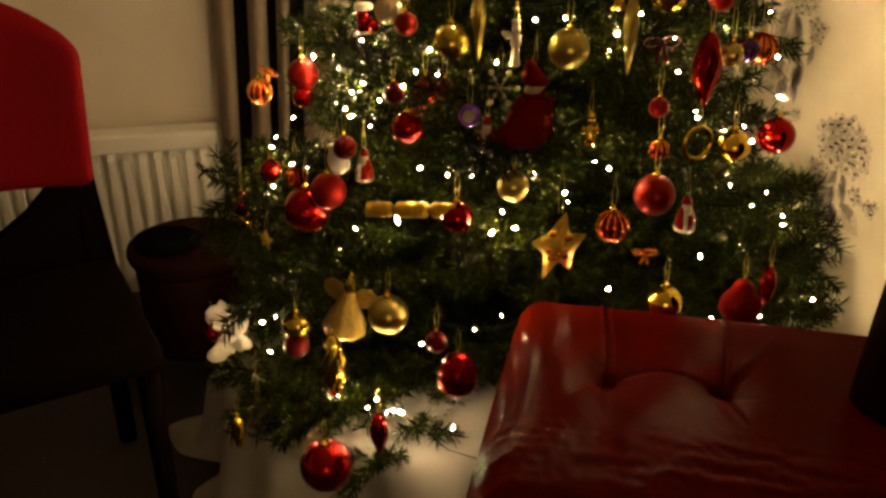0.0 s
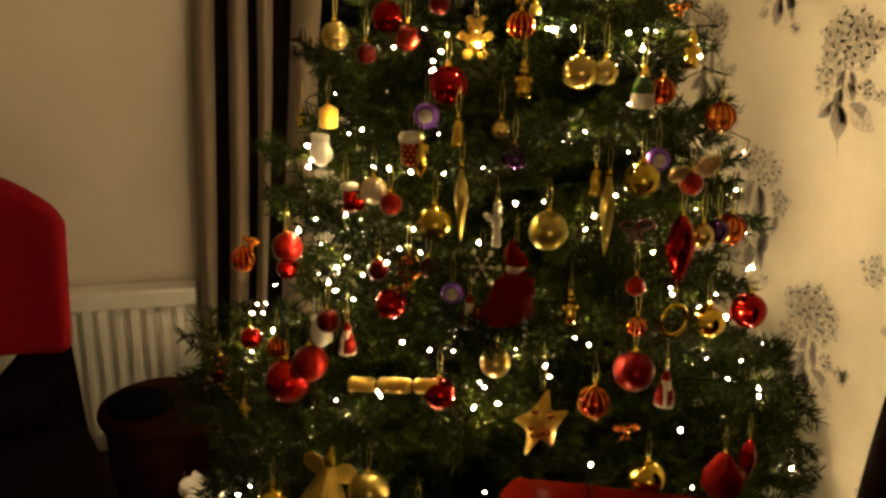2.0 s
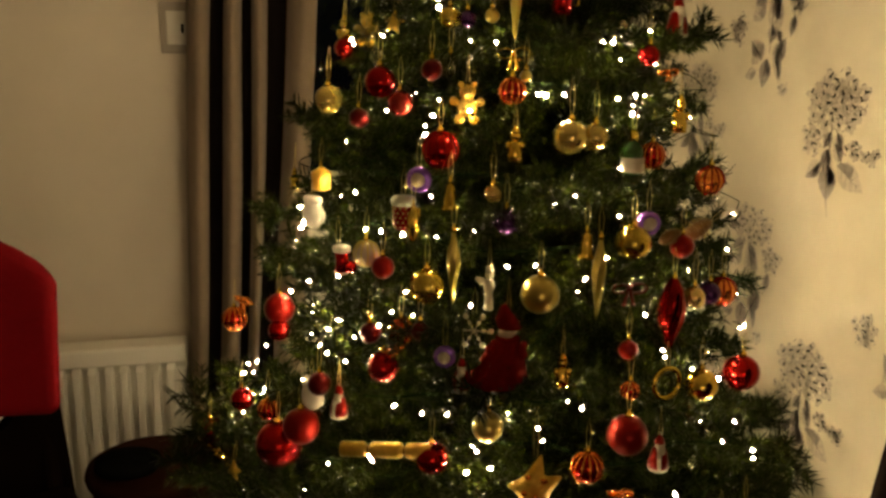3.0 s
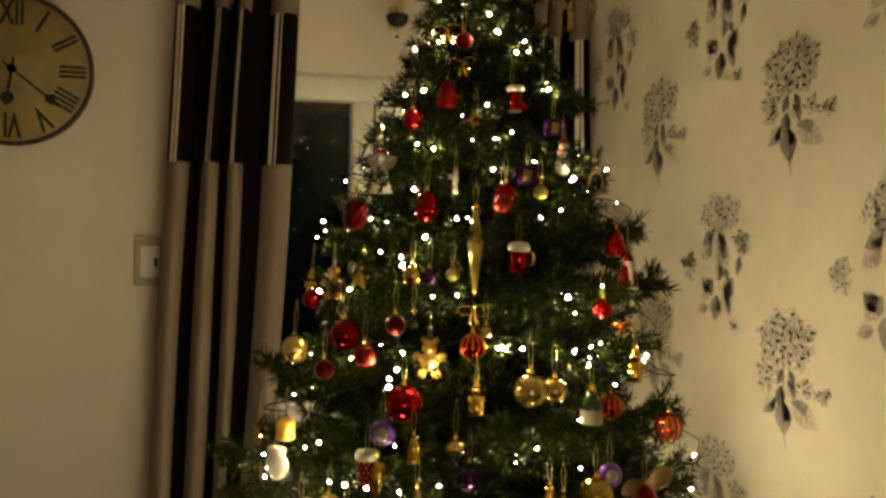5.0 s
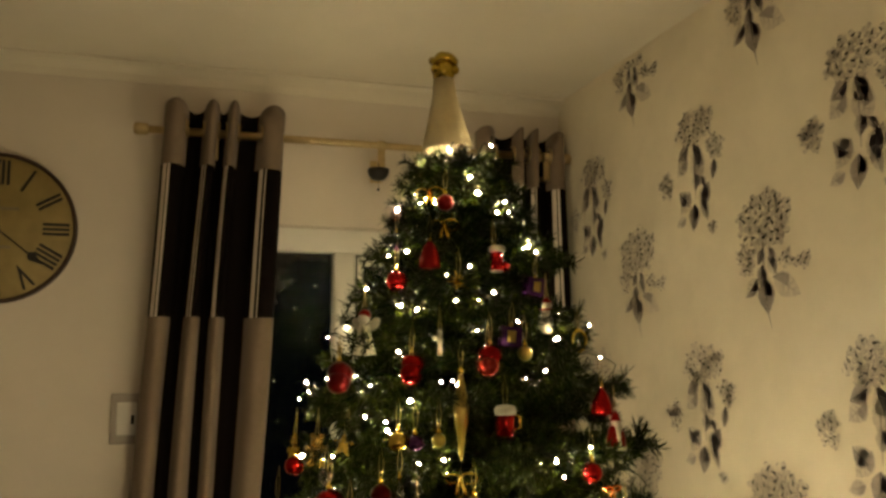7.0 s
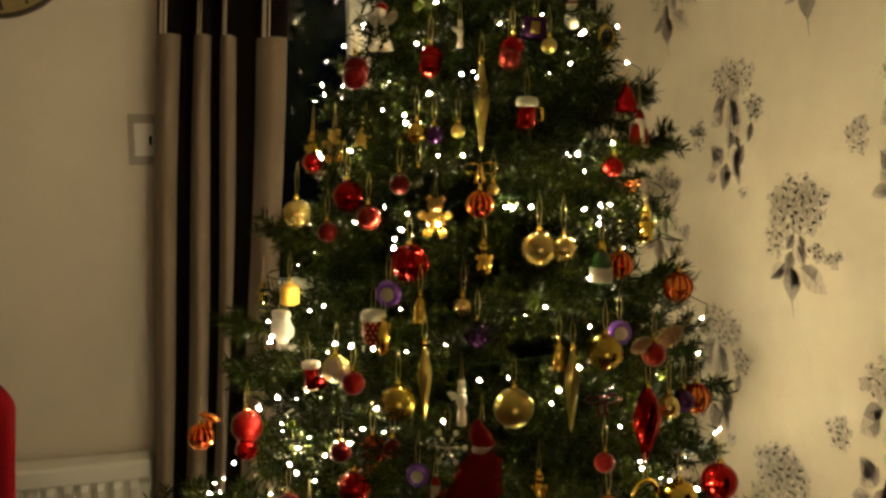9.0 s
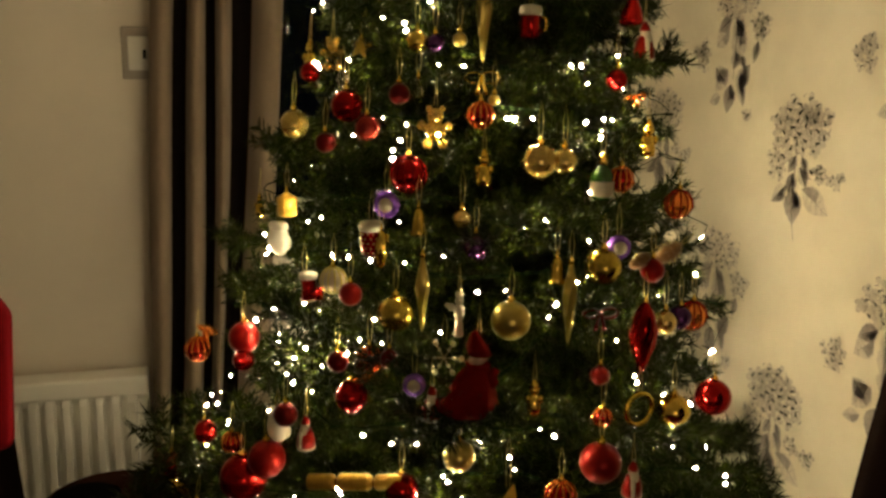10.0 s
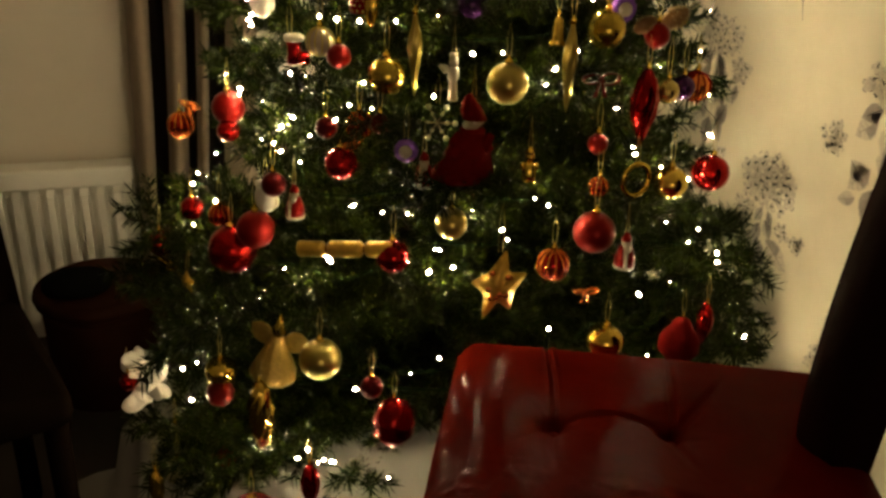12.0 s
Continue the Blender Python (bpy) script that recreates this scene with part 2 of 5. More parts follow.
def curtain_panel(name, x_top, x_bot, z_top, z_bot, folds, y0, amp, phase, label, flip=False):
    """An eyelet curtain: deep regular folds, a taupe head, a chocolate band, taupe below; fold recesses are coloured
    dark for their shade.
    """
    c = tagged(empty(name, (x_top[0] + x_top[1]) / 2, y0, z_bot), label, "curtain", "curtains at the window")
    inv = c.matrix_world.inverted()
    zs = [z_top - (z_top - z_bot) * k / 60 for k in range(61)]
    marks = (z_top - 0.168, z_top - 0.590)
    for zb in marks:
        zs.append(zb + 0.001), zs.append(zb - 0.001)
    zs = sorted(set(zs), reverse=True)
    n = folds * 28
    cuts = CUTS if not flip else [1 - c for c in CUTS[::-1]]

    def phase_at(u):
        for k in range(7):
            if u <= cuts[k + 1] + 1e-9:
                return (k // 2) + 0.5 * (k % 2) + 0.5 * (u - cuts[k]) / (cuts[k + 1] - cuts[k])
        return 3.5

    bm = bmesh.new()
    grid = []
    for z in zs:
        k = (z_top - z) / (z_top - z_bot)
        a, b = x_top[0] + (x_bot[0] - x_top[0]) * k, x_top[1] + (x_bot[1] - x_top[1]) * k
        row = []
        for i in range(n + 1):
            u = i / n
            ph = 2 * math.pi * phase_at(u)
            wob = 0.010 * k * math.sin(3.1 * u * folds + 2.3 * k + phase) + 0.004 * math.sin(9 * k + 5 * u)
            s = math.sin(ph)
            s = abs(s) ** 0.6 if s > 0 else -0.45 * abs(s) ** 0.7
            x = a + (b - a) * u + wob
            y = y0 - s * amp * (0.92 + 0.18 * k) + 0.008 * math.sin(4 * k + 9 * u)
            z2 = z + (0.018 * s * max(0, 1 - k * 18))
            row.append(bm.verts.new(inv @ Vector((x, y, z2))))
        grid.append(row)
    for j in range(len(zs) - 1):
        zm = (zs[j] + zs[j + 1]) / 2
        for i in range(n):
            f = bm.faces.new((grid[j][i], grid[j + 1][i], grid[j + 1][i + 1], grid[j][i + 1]))
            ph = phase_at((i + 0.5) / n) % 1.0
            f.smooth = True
            # outside the band, recesses take the chocolate in place of deep fold shade
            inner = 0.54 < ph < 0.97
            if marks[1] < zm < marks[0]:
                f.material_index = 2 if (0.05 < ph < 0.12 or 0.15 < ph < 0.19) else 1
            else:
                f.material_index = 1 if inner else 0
    body = part("drape", bm, [M_TAUPE, M_CHOC_SHADE, M_LINE], c)
    mod = body.modifiers.new("thick", "SOLIDIFY")
    mod.thickness = 0.003
    for f in range(folds * 2):
        u = cuts[f]
        if 0 < u < 1:
            x = x_top[0] + (x_top[1] - x_top[0]) * u
            ring = [inv @ Vector((x + 0.002 * math.sin(7 * f), y0 + 0.024 * math.cos(a), z_top - 0.06 + 0.024 * math.sin(a))) for a in [2 * math.pi * i / 16 for i in range(16)]]
            part("eyelet", tube(ring, 0.0035, 6, closed=True), M_BRASS, c)
    return c


ZROD, YROD = 2.193, 2.479
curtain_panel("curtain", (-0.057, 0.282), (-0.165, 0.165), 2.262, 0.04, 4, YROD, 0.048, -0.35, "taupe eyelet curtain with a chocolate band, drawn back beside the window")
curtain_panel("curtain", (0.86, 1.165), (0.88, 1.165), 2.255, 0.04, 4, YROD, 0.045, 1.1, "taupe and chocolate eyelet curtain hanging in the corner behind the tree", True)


def curtain_pole():
    p = tagged(empty("curtain_pole", 0.5, YROD, ZROD), "antique brass curtain pole on wall brackets", "curtain pole")
    bm = bmesh.new()
    add_tube(bm, [(-0.625, 0, 0), (0.66, 0, 0)], 0.0115, 14)
    part("rod", bm, M_BRASS, p)
    for x in (-0.628, 0.645):
        bm = bmesh.new()
        add_lathe(bm, [(0.012, 0), (0.017, 0.002), (0.018, 0.03), (0.016, 0.036), (0.010, 0.04)], 16, m=pose(x + (0.03 if x < 0 else 0), 0, 0, 0, -90 if x < 0 else 90, 0))
        part("finial", bm, M_BRASS, p)
    for x in (-0.42, 0.063, 0.60):
        bm = bmesh.new()
        add_box(bm, x - 0.011, 0.0, -0.075, x + 0.011, 0.080, -0.060, 0.002)
        add_box(bm, x - 0.011, -0.006, -0.075, x + 0.011, 0.006, -0.008, 0.002)
        add_lathe(bm, [(0.015, -0.012), (0.016, 0.0), (0.015, 0.012)], 16, m=pose(x, 0, 0, 0, 90, 0))
        add_box(bm, x - 0.018, 0.068, -0.10, x + 0.018, 0.080, -0.03, 0.003)
        part("bracket", bm, M_BRASS, p)
    return p


curtain_pole()


# ---------------------------------------------------------------- the Christmas tree
PROFILE = [(0.10, 0.46), (0.25, 0.57), (0.40, 0.61), (0.65, 0.565), (0.77, 0.54), (0.95, 0.50), (1.17, 0.435), (1.35, 0.38), (1.52, 0.335), (1.70, 0.225), (1.88, 0.125), (1.95, 0.095), (2.04, 0.04)]


def tree_radius(z):
    for (z0, r0), (z1, r1) in zip(PROFILE, PROFILE[1:]):
        if z0 <= z <= z1:
            return r0 + (r1 - r0) * (z - z0) / (z1 - z0)
    return PROFILE[0][1] if z < PROFILE[0][0] else 0.03


def branch_mesh(length, seed):
    """A fir branch along +x: a curved stem, side twigs and short pointed needles all round them."""
    rnd = random.Random(seed)
    verts, faces, mats = [], [], []

    def stick(a, b, r0, r1):
        d = (b - a).normalized()
        s = d.orthogonal().normalized()
        u = d.cross(s)
        k = len(verts)
        for p, r in ((a, r0), (b, r1)):
            for i in range(3):
                an = 2.0944 * i
                verts.append(p + (s * math.cos(an) + u * math.sin(an)) * r)
        for i in range(3):
            j = (i + 1) % 3
            faces.append((k + i, k + j, k + 3 + j, k + 3 + i))
            mats.append(1)

    def needles(a, b, step, size):
        d = b - a
        n = max(2, int(d.length / step))
        d.normalize()
        s = d.orthogonal().normalized()
        u = d.cross(s)
        for i in range(n):
            p = a.lerp(b, (i + rnd.random()) / n)
            for q in range(4):
                an = rnd.uniform(0, 6.2832)
                out = s * math.cos(an) + u * math.sin(an)
                tip = (out * rnd.uniform(0.6, 1.0) + d * rnd.uniform(0.35, 0.95)).normalized() * size * rnd.uniform(0.7, 1.2)
                w = tip.cross(Vector((rnd.uniform(-1, 1), rnd.uniform(-1, 1), rnd.uniform(-1, 1)))).normalized() * 0.0012
                k = len(verts)
                verts.extend((p - w * 0.6, p + w * 0.6, p + tip * 0.55 + w, p + tip, p + tip * 0.55 - w))
                faces.append((k, k + 1, k + 2, k + 3, k + 4))
                mats.append(0)

    def twig(a, way, ln, lvl):
        pts = [a]
        seg = 4 if lvl == 0 else 2
        for i in range(seg):
            way = (way + Vector((rnd.uniform(-0.1, 0.1), rnd.uniform(-0.1, 0.1), rnd.uniform(-0.05, 0.10)))).normalized()
            pts.append(pts[-1] + way * ln / seg)
        for i in range(seg):
            stick(pts[i], pts[i + 1], 0.003 * (1 - 0.5 * lvl / 2) * (1 - i / seg * 0.6), 0.002)
            if lvl or i > 0:
                needles(pts[i], pts[i + 1], 0.0034, 0.025)
        return pts, way

    main, way = twig(Vector((0, 0, 0)), Vector((1, 0, -0.05)), length, 0)
    count = max(3, int(length / 0.048))
    for i in range(count):
        k = 0.22 + 0.74 * i / count
        f = k * 4
        j = min(3, int(f))
        p = main[j].lerp(main[j + 1], f - j)
        for sgn in (-1, 1):
            an = radians(rnd.uniform(32, 62)) * sgn
            w2 = Vector((math.cos(an), math.sin(an), rnd.uniform(-0.6, 0.6)))
            ln = rnd.uniform(0.06, 0.115) * (1.15 - 0.5 * k) * (0.6 + length)
            sub, w3 = twig(p, w2, ln, 1)
            if ln > 0.07:
                for s2 in (-1, 1):
                    a2 = an + radians(rnd.uniform(30, 50)) * s2
                    twig(sub[1], Vector((math.cos(a2), math.sin(a2), rnd.uniform(-0.7, 0.7))), ln * 0.55, 2)
    me = bpy.data.meshes.new("branch")
    me.from_pydata([tuple(v) for v in verts], [], faces)
    me.materials.append(M_NEEDLE), me.materials.append(M_STEM)
    me.polygons.foreach_set("material_index", mats)
    return me


tree = tagged(empty("christmas_tree", AX, AY, 0), "tall green artificial fir tree hung with lights and ornaments", "tree")
part("trunk", tube([(0, 0, 0.03), (0.004, 0.002, 1.0), (0, 0, 2.03)], 0.019, 10, 0.007), M_TRUNK, tree)
LENGTHS = (0.12, 0.20, 0.29, 0.38, 0.47, 0.56)
MESHES = {ln: [branch_mesh(ln, 17 * i + s) for s in range(3)] for i, ln in enumerate(LENGTHS)}
rnd = random.Random(5)
z, tier = 0.37, 0
while z < 1.93:
    # full whorls alternate with short inner ones, so that dark hollows stay between them
    inner = tier % 2 == 1 and z < 1.8
    r = tree_radius(z)
    count = int((10 + 11 * r / 0.6) * (0.75 if inner else 1.0))
    for i in range(count):
        a = 2 * math.pi * (i + rnd.uniform(-0.35, 0.35)) / count + tier * 0.7
        zz = z + rnd.uniform(-0.028, 0.028) + 0.03 * math.sin(3 * a + tier)
        ln = r * ((rnd.uniform(0.45, 0.70) if z < 1.2 else rnd.uniform(0.65, 0.95)) if inner else rnd.uniform(0.80, 1.10))
        reach = (XR - 0.03 - AX) / max(math.cos(a), 0.05) if math.cos(a) > 0 else 9
        ln = min(ln, reach)
        facing = math.sin(a) < -0.75
        if zz < 0.70 and facing and -0.30 < AX + ln * math.cos(a) - 0.5 < 0.60:
            ln = min(ln, 0.38)
        pick = min(LENGTHS, key=lambda v: abs(v - ln))
        ob = new("branch", rnd.choice(MESHES[pick]))
        ob.parent = tree
        rise = rnd.uniform(-8, 12) + (10 if z > 1.85 else 0)
        ob.matrix_basis = pose(0, 0, zz - ln * math.sin(radians(rise)) * 0.5, rnd.uniform(-25, 25), -rise, math.degrees(a)) @ Matrix.Scale(ln / pick, 4)
    z += 0.062 if z < 1.6 else 0.052
    tier += 1
for i in range(11):
    a = radians(-196 + 60 * (i + rnd.random()) / 11)
    ln = rnd.uniform(0.57, 0.71)
    ob = new("branch", rnd.choice(MESHES[0.56]))
    ob.parent = tree
    ob.matrix_basis = pose(0, 0, rnd.uniform(0.30, 0.42), rnd.uniform(-30, 30), rnd.uniform(-2, 9), math.degrees(a)) @ Matrix.Scale(ln / 0.56, 4)
for i in range(7):
    a = radians(-192 + 6 * i + rnd.uniform(-3, 3))
    ob = new("branch", rnd.choice(MESHES[0.56]))
    ob.parent = tree
    ob.matrix_basis = pose(0, 0, rnd.uniform(0.48, 0.60), rnd.uniform(-30, 30), rnd.uniform(-2, 6), math.degrees(a)) @ Matrix.Scale(rnd.uniform(1.10, 1.24), 4)
for i in range(6):
    a = radians(-42 + 9 * i + rnd.uniform(-3, 3))
    ob = new("branch", rnd.choice(MESHES[0.56]))
    ob.parent = tree
    ob.matrix_basis = pose(0, 0, rnd.uniform(0.30, 0.52), rnd.uniform(-30, 30), rnd.uniform(-4, 5), math.degrees(a)) @ Matrix.Scale(1.14, 4)
for i in range(9):
    ob = new("branch", MESHES[0.12][i % 3])
    ob.parent = tree
    ob.matrix_basis = pose(0, 0, 1.90 + 0.012 * (i % 3), 0, -20 - 9 * (i % 3), 40 * i) @ Matrix.Scale(0.7, 4)


# ---------------------------------------------------------------- string of lights
TEDDY = (0.353, 1.336, 1.287)        # a bulb shines on the glass bear here
# bulbs by their bearing round the stem in degrees and their height
LOW = [(176, 0.728), (-174, 0.715), (175, 0.683), (176, 0.626), (-157, 0.553), (-170, 0.325), (-142, 0.414), (-173, 0.400), (-134, 0.394), (-130, 0.401), (-130, 0.364), (-121, 0.342), (-126, 0.506), (-117, 0.548), (-120, 0.815), (-125, 0.811), (-130, 0.807), (-138, 0.790), (-131, 0.720), (-134, 0.710), (-116, 0.714), (-113, 0.775), (-109, 0.743), (-100, 0.765), (-98, 0.835), (-95, 0.823), (-94, 0.642), (-76, 0.652), (-64, 0.725), (-56, 0.688), (-53, 0.660), (-34, 0.457), (-58, 0.511), (-112, 0.580), (-126, 0.955), (-134, 0.929), (-140, 0.899), (-154, 0.939), (-143, 0.965), (-151, 0.963)]
MID = [(-124, 1.080), (-108, 1.038), (-104, 1.037), (-114, 0.982), (-106, 0.926), (-81, 0.954), (-64, 0.904), (-64, 0.851), (-75, 0.896), (-68, 0.859), (-140, 1.075), (-171, 1.066), (-165, 1.040), (-128, 1.006), (-94, 1.030), (-63, 0.985), (-145, 0.920), (-146, 0.881), (-138, 0.910), (-143, 0.872), (-132, 0.954), (-173, 1.955), (-160, 1.879), (-142, 1.840), (-63, 1.870), (-68, 1.830), (-62, 1.960), (-99, 1.892), (-102, 1.721), (-92, 1.674), (-132, 1.567), (-122, 1.535), (-128, 1.517), (-111, 1.519), (-117, 1.522), (-125, 1.491), (-70, 1.577), (-72, 1.574), (-83, 1.530), (-140, 1.457)]
HIGH = [(-134, 1.448), (-131, 1.431), (172, 1.471), (174, 1.518), (-129, 1.240), (-127, 1.260), (-149, 1.143), (-103, 1.299), (-96, 1.303), (-100, 1.297), (-84, 1.306), (-82, 1.306), (-75, 1.310), (-70, 1.340), (-78, 1.347), (-84, 1.378), (-72, 1.407), (-66, 1.241), (-81, 1.190), (-84, 1.200), (-99, 1.154), (-94, 1.157), (-59, 1.773), (-114, 1.649), (-101, 1.640), (-166, 1.694), (-154, 1.744), (-145, 1.743), (171, 1.844), (-28, 1.626), (-119, 1.384), (-162, 1.375), (175, 0.726), (175, 0.771), (-174, 0.723), (174, 0.676), (176, 0.749), (-153, 0.970), (-144, 0.973), (-146, 0.929)]
MORE = [(-138, 0.921), (-154, 0.925), (-161, 0.934), (-149, 1.135), (-141, 1.087), (-175, 1.075), (-171, 1.049), (-129, 1.229), (-76, 1.293), (-73, 1.271), (-78, 1.280), (-67, 1.322), (-86, 1.108), (-99, 1.144), (-74, 0.904), (-70, 0.862)]


def light_string():
    s = tagged(empty("fairy_lights", AX, AY, 0), "warm white fairy lights on dark green wire round the tree", "fairy lights")
    rnd = random.Random(11)
    pts, turns = [], 15
    n = 1000
    for i in range(n + 1):
        k = i / n
        z = 0.22 + 1.77 * k ** 0.93
        a = 2 * math.pi * turns * k + 0.5 * math.sin(k * 41)
        r = tree_radius(z) * (0.85 + 0.09 * math.sin(i * 0.37) + 0.04 * math.sin(i * 1.31) + 0.16 * max(0.0, math.sin(a)))
        zz = z + 0.024 * math.sin(i * 0.23) + 0.014 * math.sin(i * 0.71)
        x = min(r * math.cos(a), XR - AX - 0.10)
        pts.append(Vector((x, r * math.sin(a), zz)))
    part("wire", tube(pts, 0.0013, 4), M_WIRE, s)
    bm = bmesh.new()
    add_lathe(bm, [(0.0012, -0.022), (0.0012, -0.009), (0.0026, -0.008), (0.0028, 0.0)], 6)
    add_lathe(bm, [(0.0012, 0.0), (0.0015, 0.0015), (0.0015, 0.0040), (0.0010, 0.0052), (0.0003, 0.0058)], 8, mi=1)
    me = bpy.data.meshes.new("bulb")
    bm.to_mesh(me)
    bm.free()
    me.materials.append(M_WIRE), me.materials.append(M_BULB)

    spots = []
    for br in tree.children:
        if br.name.startswith("branch"):
            reach = max(v[0] for v in br.bound_box)
            spots += [br.matrix_basis @ Vector((reach * k, 0.0, 0.012)) for k in (0.55, 0.65, 0.75, 0.85, 0.93)]
    cloud = np.array(spots)

    def bulb(p, size=None, wound=0.035):
        if wound:
            near = cloud[np.argmin(((cloud - np.array(p)) ** 2).sum(axis=1))]
            way = Vector(near) - p
            p = p + way * min(0.75, wound / max(way.length, 1e-4))
        ob = new("bulb", me)
        ob.parent = s
        out = Vector((p.x, p.y, 0)).normalized()
        way = (out * rnd.uniform(-0.6, 1.0) + Vector((rnd.uniform(-.8, .8), rnd.uniform(-.8, .8), rnd.uniform(-.5, 1.0)))).normalized()
        ob.matrix_basis = Matrix.Translation(p) @ way.to_track_quat("Z", "Y").to_matrix().to_4x4() @ Matrix.Scale(size or 0.45 + 0.75 * rnd.random() ** 1.4, 4)

    for bearing, z in LOW + MID + HIGH + MORE:
        a, r = radians(bearing), tree_radius(z) * rnd.uniform(0.90, 0.99)
        bulb(Vector((r * math.cos(a), r * math.sin(a), z)), 0.6 + 0.6 * rnd.random() ** 1.4, 0.012)
    for x, y, z in ((-0.004, -0.022, 2.004), (-0.040, -0.050, 1.975), (TEDDY[0] - AX, TEDDY[1] - AY - 0.022, TEDDY[2] - 0.012), (-0.585, -0.20, 0.452), (-0.575, -0.235, 0.408), (-0.455, -0.385, 0.432), (-0.405, -0.455, 0.428), (-0.37, -0.465, 0.402)):
        bulb(Vector((x, y, z)), 0.95, 0)
    # two loops hang down the side towards the window, outside the needles
    for k in range(18):
        z = 1.90 - 0.025 * k
        a, r = radians(90 + 46 * math.sin(1.15 * k)), tree_radius(z) * 1.10 + 0.02
        bulb(Vector((r * math.cos(a), r * math.sin(a), z + 0.012 * math.cos(1.15 * k))), rnd.uniform(0.55, 0.66), 0)
    i = 3
    while i < n:
        behind = pts[i].y > 0.3 * tree_radius(pts[i].z)
        hollow = 0.45 < pts[i].z < 0.70 and pts[i].y < -0.2 and -0.34 < pts[i].x < 0.2
        if not hollow and rnd.random() < (0.25 + tree_radius(pts[i].z) * 1.7) * ((1.2 if pts[i].x < 0.1 else 0.25) if behind else 1.0):
            bulb(pts[i])
        i += rnd.choice((3, 4, 5, 6))


light_string()


# ---------------------------------------------------------------- buttoned leather recliner
def recliner():
    ch = tagged(empty("recliner_chair", 0.384, 1.215, 0, -24.5), "oxblood buttoned leather chair with a worn seat and dark raised back", "chair")
    W, D, ZT = 0.57, 0.53, 0.624
    bm = bmesh.new()
    nx, ny = 200, 160
    buttons = [(0.154, 0.248), (0.305, 0.243)]
    # pulled seams run from the buttons to the edges: (from, to, depth, width)
    seams = [(buttons[0], (0.137, 0.0), 0.006, 0.003), (buttons[1], (0.322, 0.0), 0.006, 0.003), (buttons[1], (0.40, 0.085), 0.005, 0.005),
             (buttons[0], (0.157, 0.36), 0.003, 0.004), (buttons[1], (0.325, 0.33), 0.004, 0.005), (buttons[0], (0.10, 0.30), 0.002, 0.004),
             (buttons[0], (0.12, 0.19), 0.002, 0.004), (buttons[0], (0.19, 0.18), 0.002, 0.004), (buttons[1], (0.35, 0.26), 0.003, 0.005)]
    grid = []
    for j in range(ny + 1):
        row = []
        for i in range(nx + 1):
            u, v = i / nx, j / ny
            x, y = u * W, -v * D
            e = min(u * W, (1 - u) * W, v * D, (1 - v) * D)
            z = -0.055 * max(0, 1 - e / 0.06) ** 2.2 + 0.010 * math.sin(math.pi * u) * math.sin(math.pi * v)
            for bx, by in buttons:
                d = math.hypot(x - bx, -y - by)
                z -= 0.020 * math.exp(-(d / 0.014) ** 2) + 0.009 * math.exp(-(d / 0.045) ** 2)
            for (ax, ay), (bx, by), deep, wide in seams:
                ln = math.hypot(bx - ax, by - ay)
                t = ((x - ax) * (bx - ax) + (-y - ay) * (by - ay)) / ln ** 2
                off = ((x - ax) * (by - ay) - (-y - ay) * (bx - ax)) / ln + 0.003 * math.sin(4 * t)
                fade = 1.0 if by == 0.0 and bx < 0.2 else max(0.0, 1 - t) ** 0.7 if t > 0 else 0
                if -0.02 < t < 1.02:
                    z -= deep * fade * math.exp(-(off / wide) ** 2) - 0.35 * deep * fade * math.exp(-((abs(off) - 2.2 * wide) / wide) ** 2)
            if buttons[0][0] < x < buttons[1][0]:
                q = (x - buttons[0][0]) / (buttons[1][0] - buttons[0][0])
                z -= 0.004 * math.exp(-((-y - 0.246 + 0.026 * math.sin(math.pi * q)) / 0.005) ** 2)
            crumple = noise.noise(Vector((x * 26, y * 60, 3.1))) + 0.6 * noise.noise(Vector((x * 90, y * 70, 7.7)))
            z += 0.0035 * crumple * math.exp(-((-y - 0.415) / 0.05) ** 2) + 0.0018 * crumple * math.exp(-((-y - 0.015) / 0.022) ** 2) + 0.0020 * crumple * math.exp(-(x / 0.02) ** 2)
            z += 0.0007 * noise.noise(Vector((x * 22, y * 22, 1.3))) + 0.0003 * noise.noise(Vector((x * 120, y * 120, 5.3)))
            z += 0.008 * math.exp(-((-y - 0.42) / 0.06) ** 2)
            row.append(bm.verts.new((x, y, ZT + z)))
        grid.append(row)
    for j in range(ny):
        for i in range(nx):
            bm.faces.new((grid[j][i], grid[j + 1][i], grid[j + 1][i + 1], grid[j][i + 1]))
    rim = [grid[0][i] for i in range(nx + 1)] + [grid[j][nx] for j in range(1, ny + 1)] + [grid[ny][i] for i in range(nx - 1, -1, -1)] + [grid[j][0] for j in range(ny - 1, 0, -1)]
    low = [bm.verts.new((v.co.x, v.co.y, ZT - 0.15)) for v in rim]
    for i in range(len(rim)):
        j = (i + 1) % len(rim)
        bm.faces.new((rim[i], rim[j], low[j], low[i]))
    bm.faces.new(low[::-1])
    bmesh.ops.recalc_face_normals(bm, faces=bm.faces[:])
    seat = part("seat", bm, M_LEATHER, ch)
    for bx, by in buttons:
        part("button", lathe([(0.0, 0.012), (0.006, 0.0115), (0.011, 0.007), (0.012, 0.0), (0.010, -0.006)][::-1], 14, m=pose(bx, -by, ZT - 0.026)), M_LEATHER, seat)
    pip = [(0.004, -0.012, ZT - 0.058), (0.002, -D / 2, ZT - 0.058), (0.004, -D + 0.012, ZT - 0.058)]
    part("piping", tube(pip, 0.005, 8), M_LEATHER, seat)
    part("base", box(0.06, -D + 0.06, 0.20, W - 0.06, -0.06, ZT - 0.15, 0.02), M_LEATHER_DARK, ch)
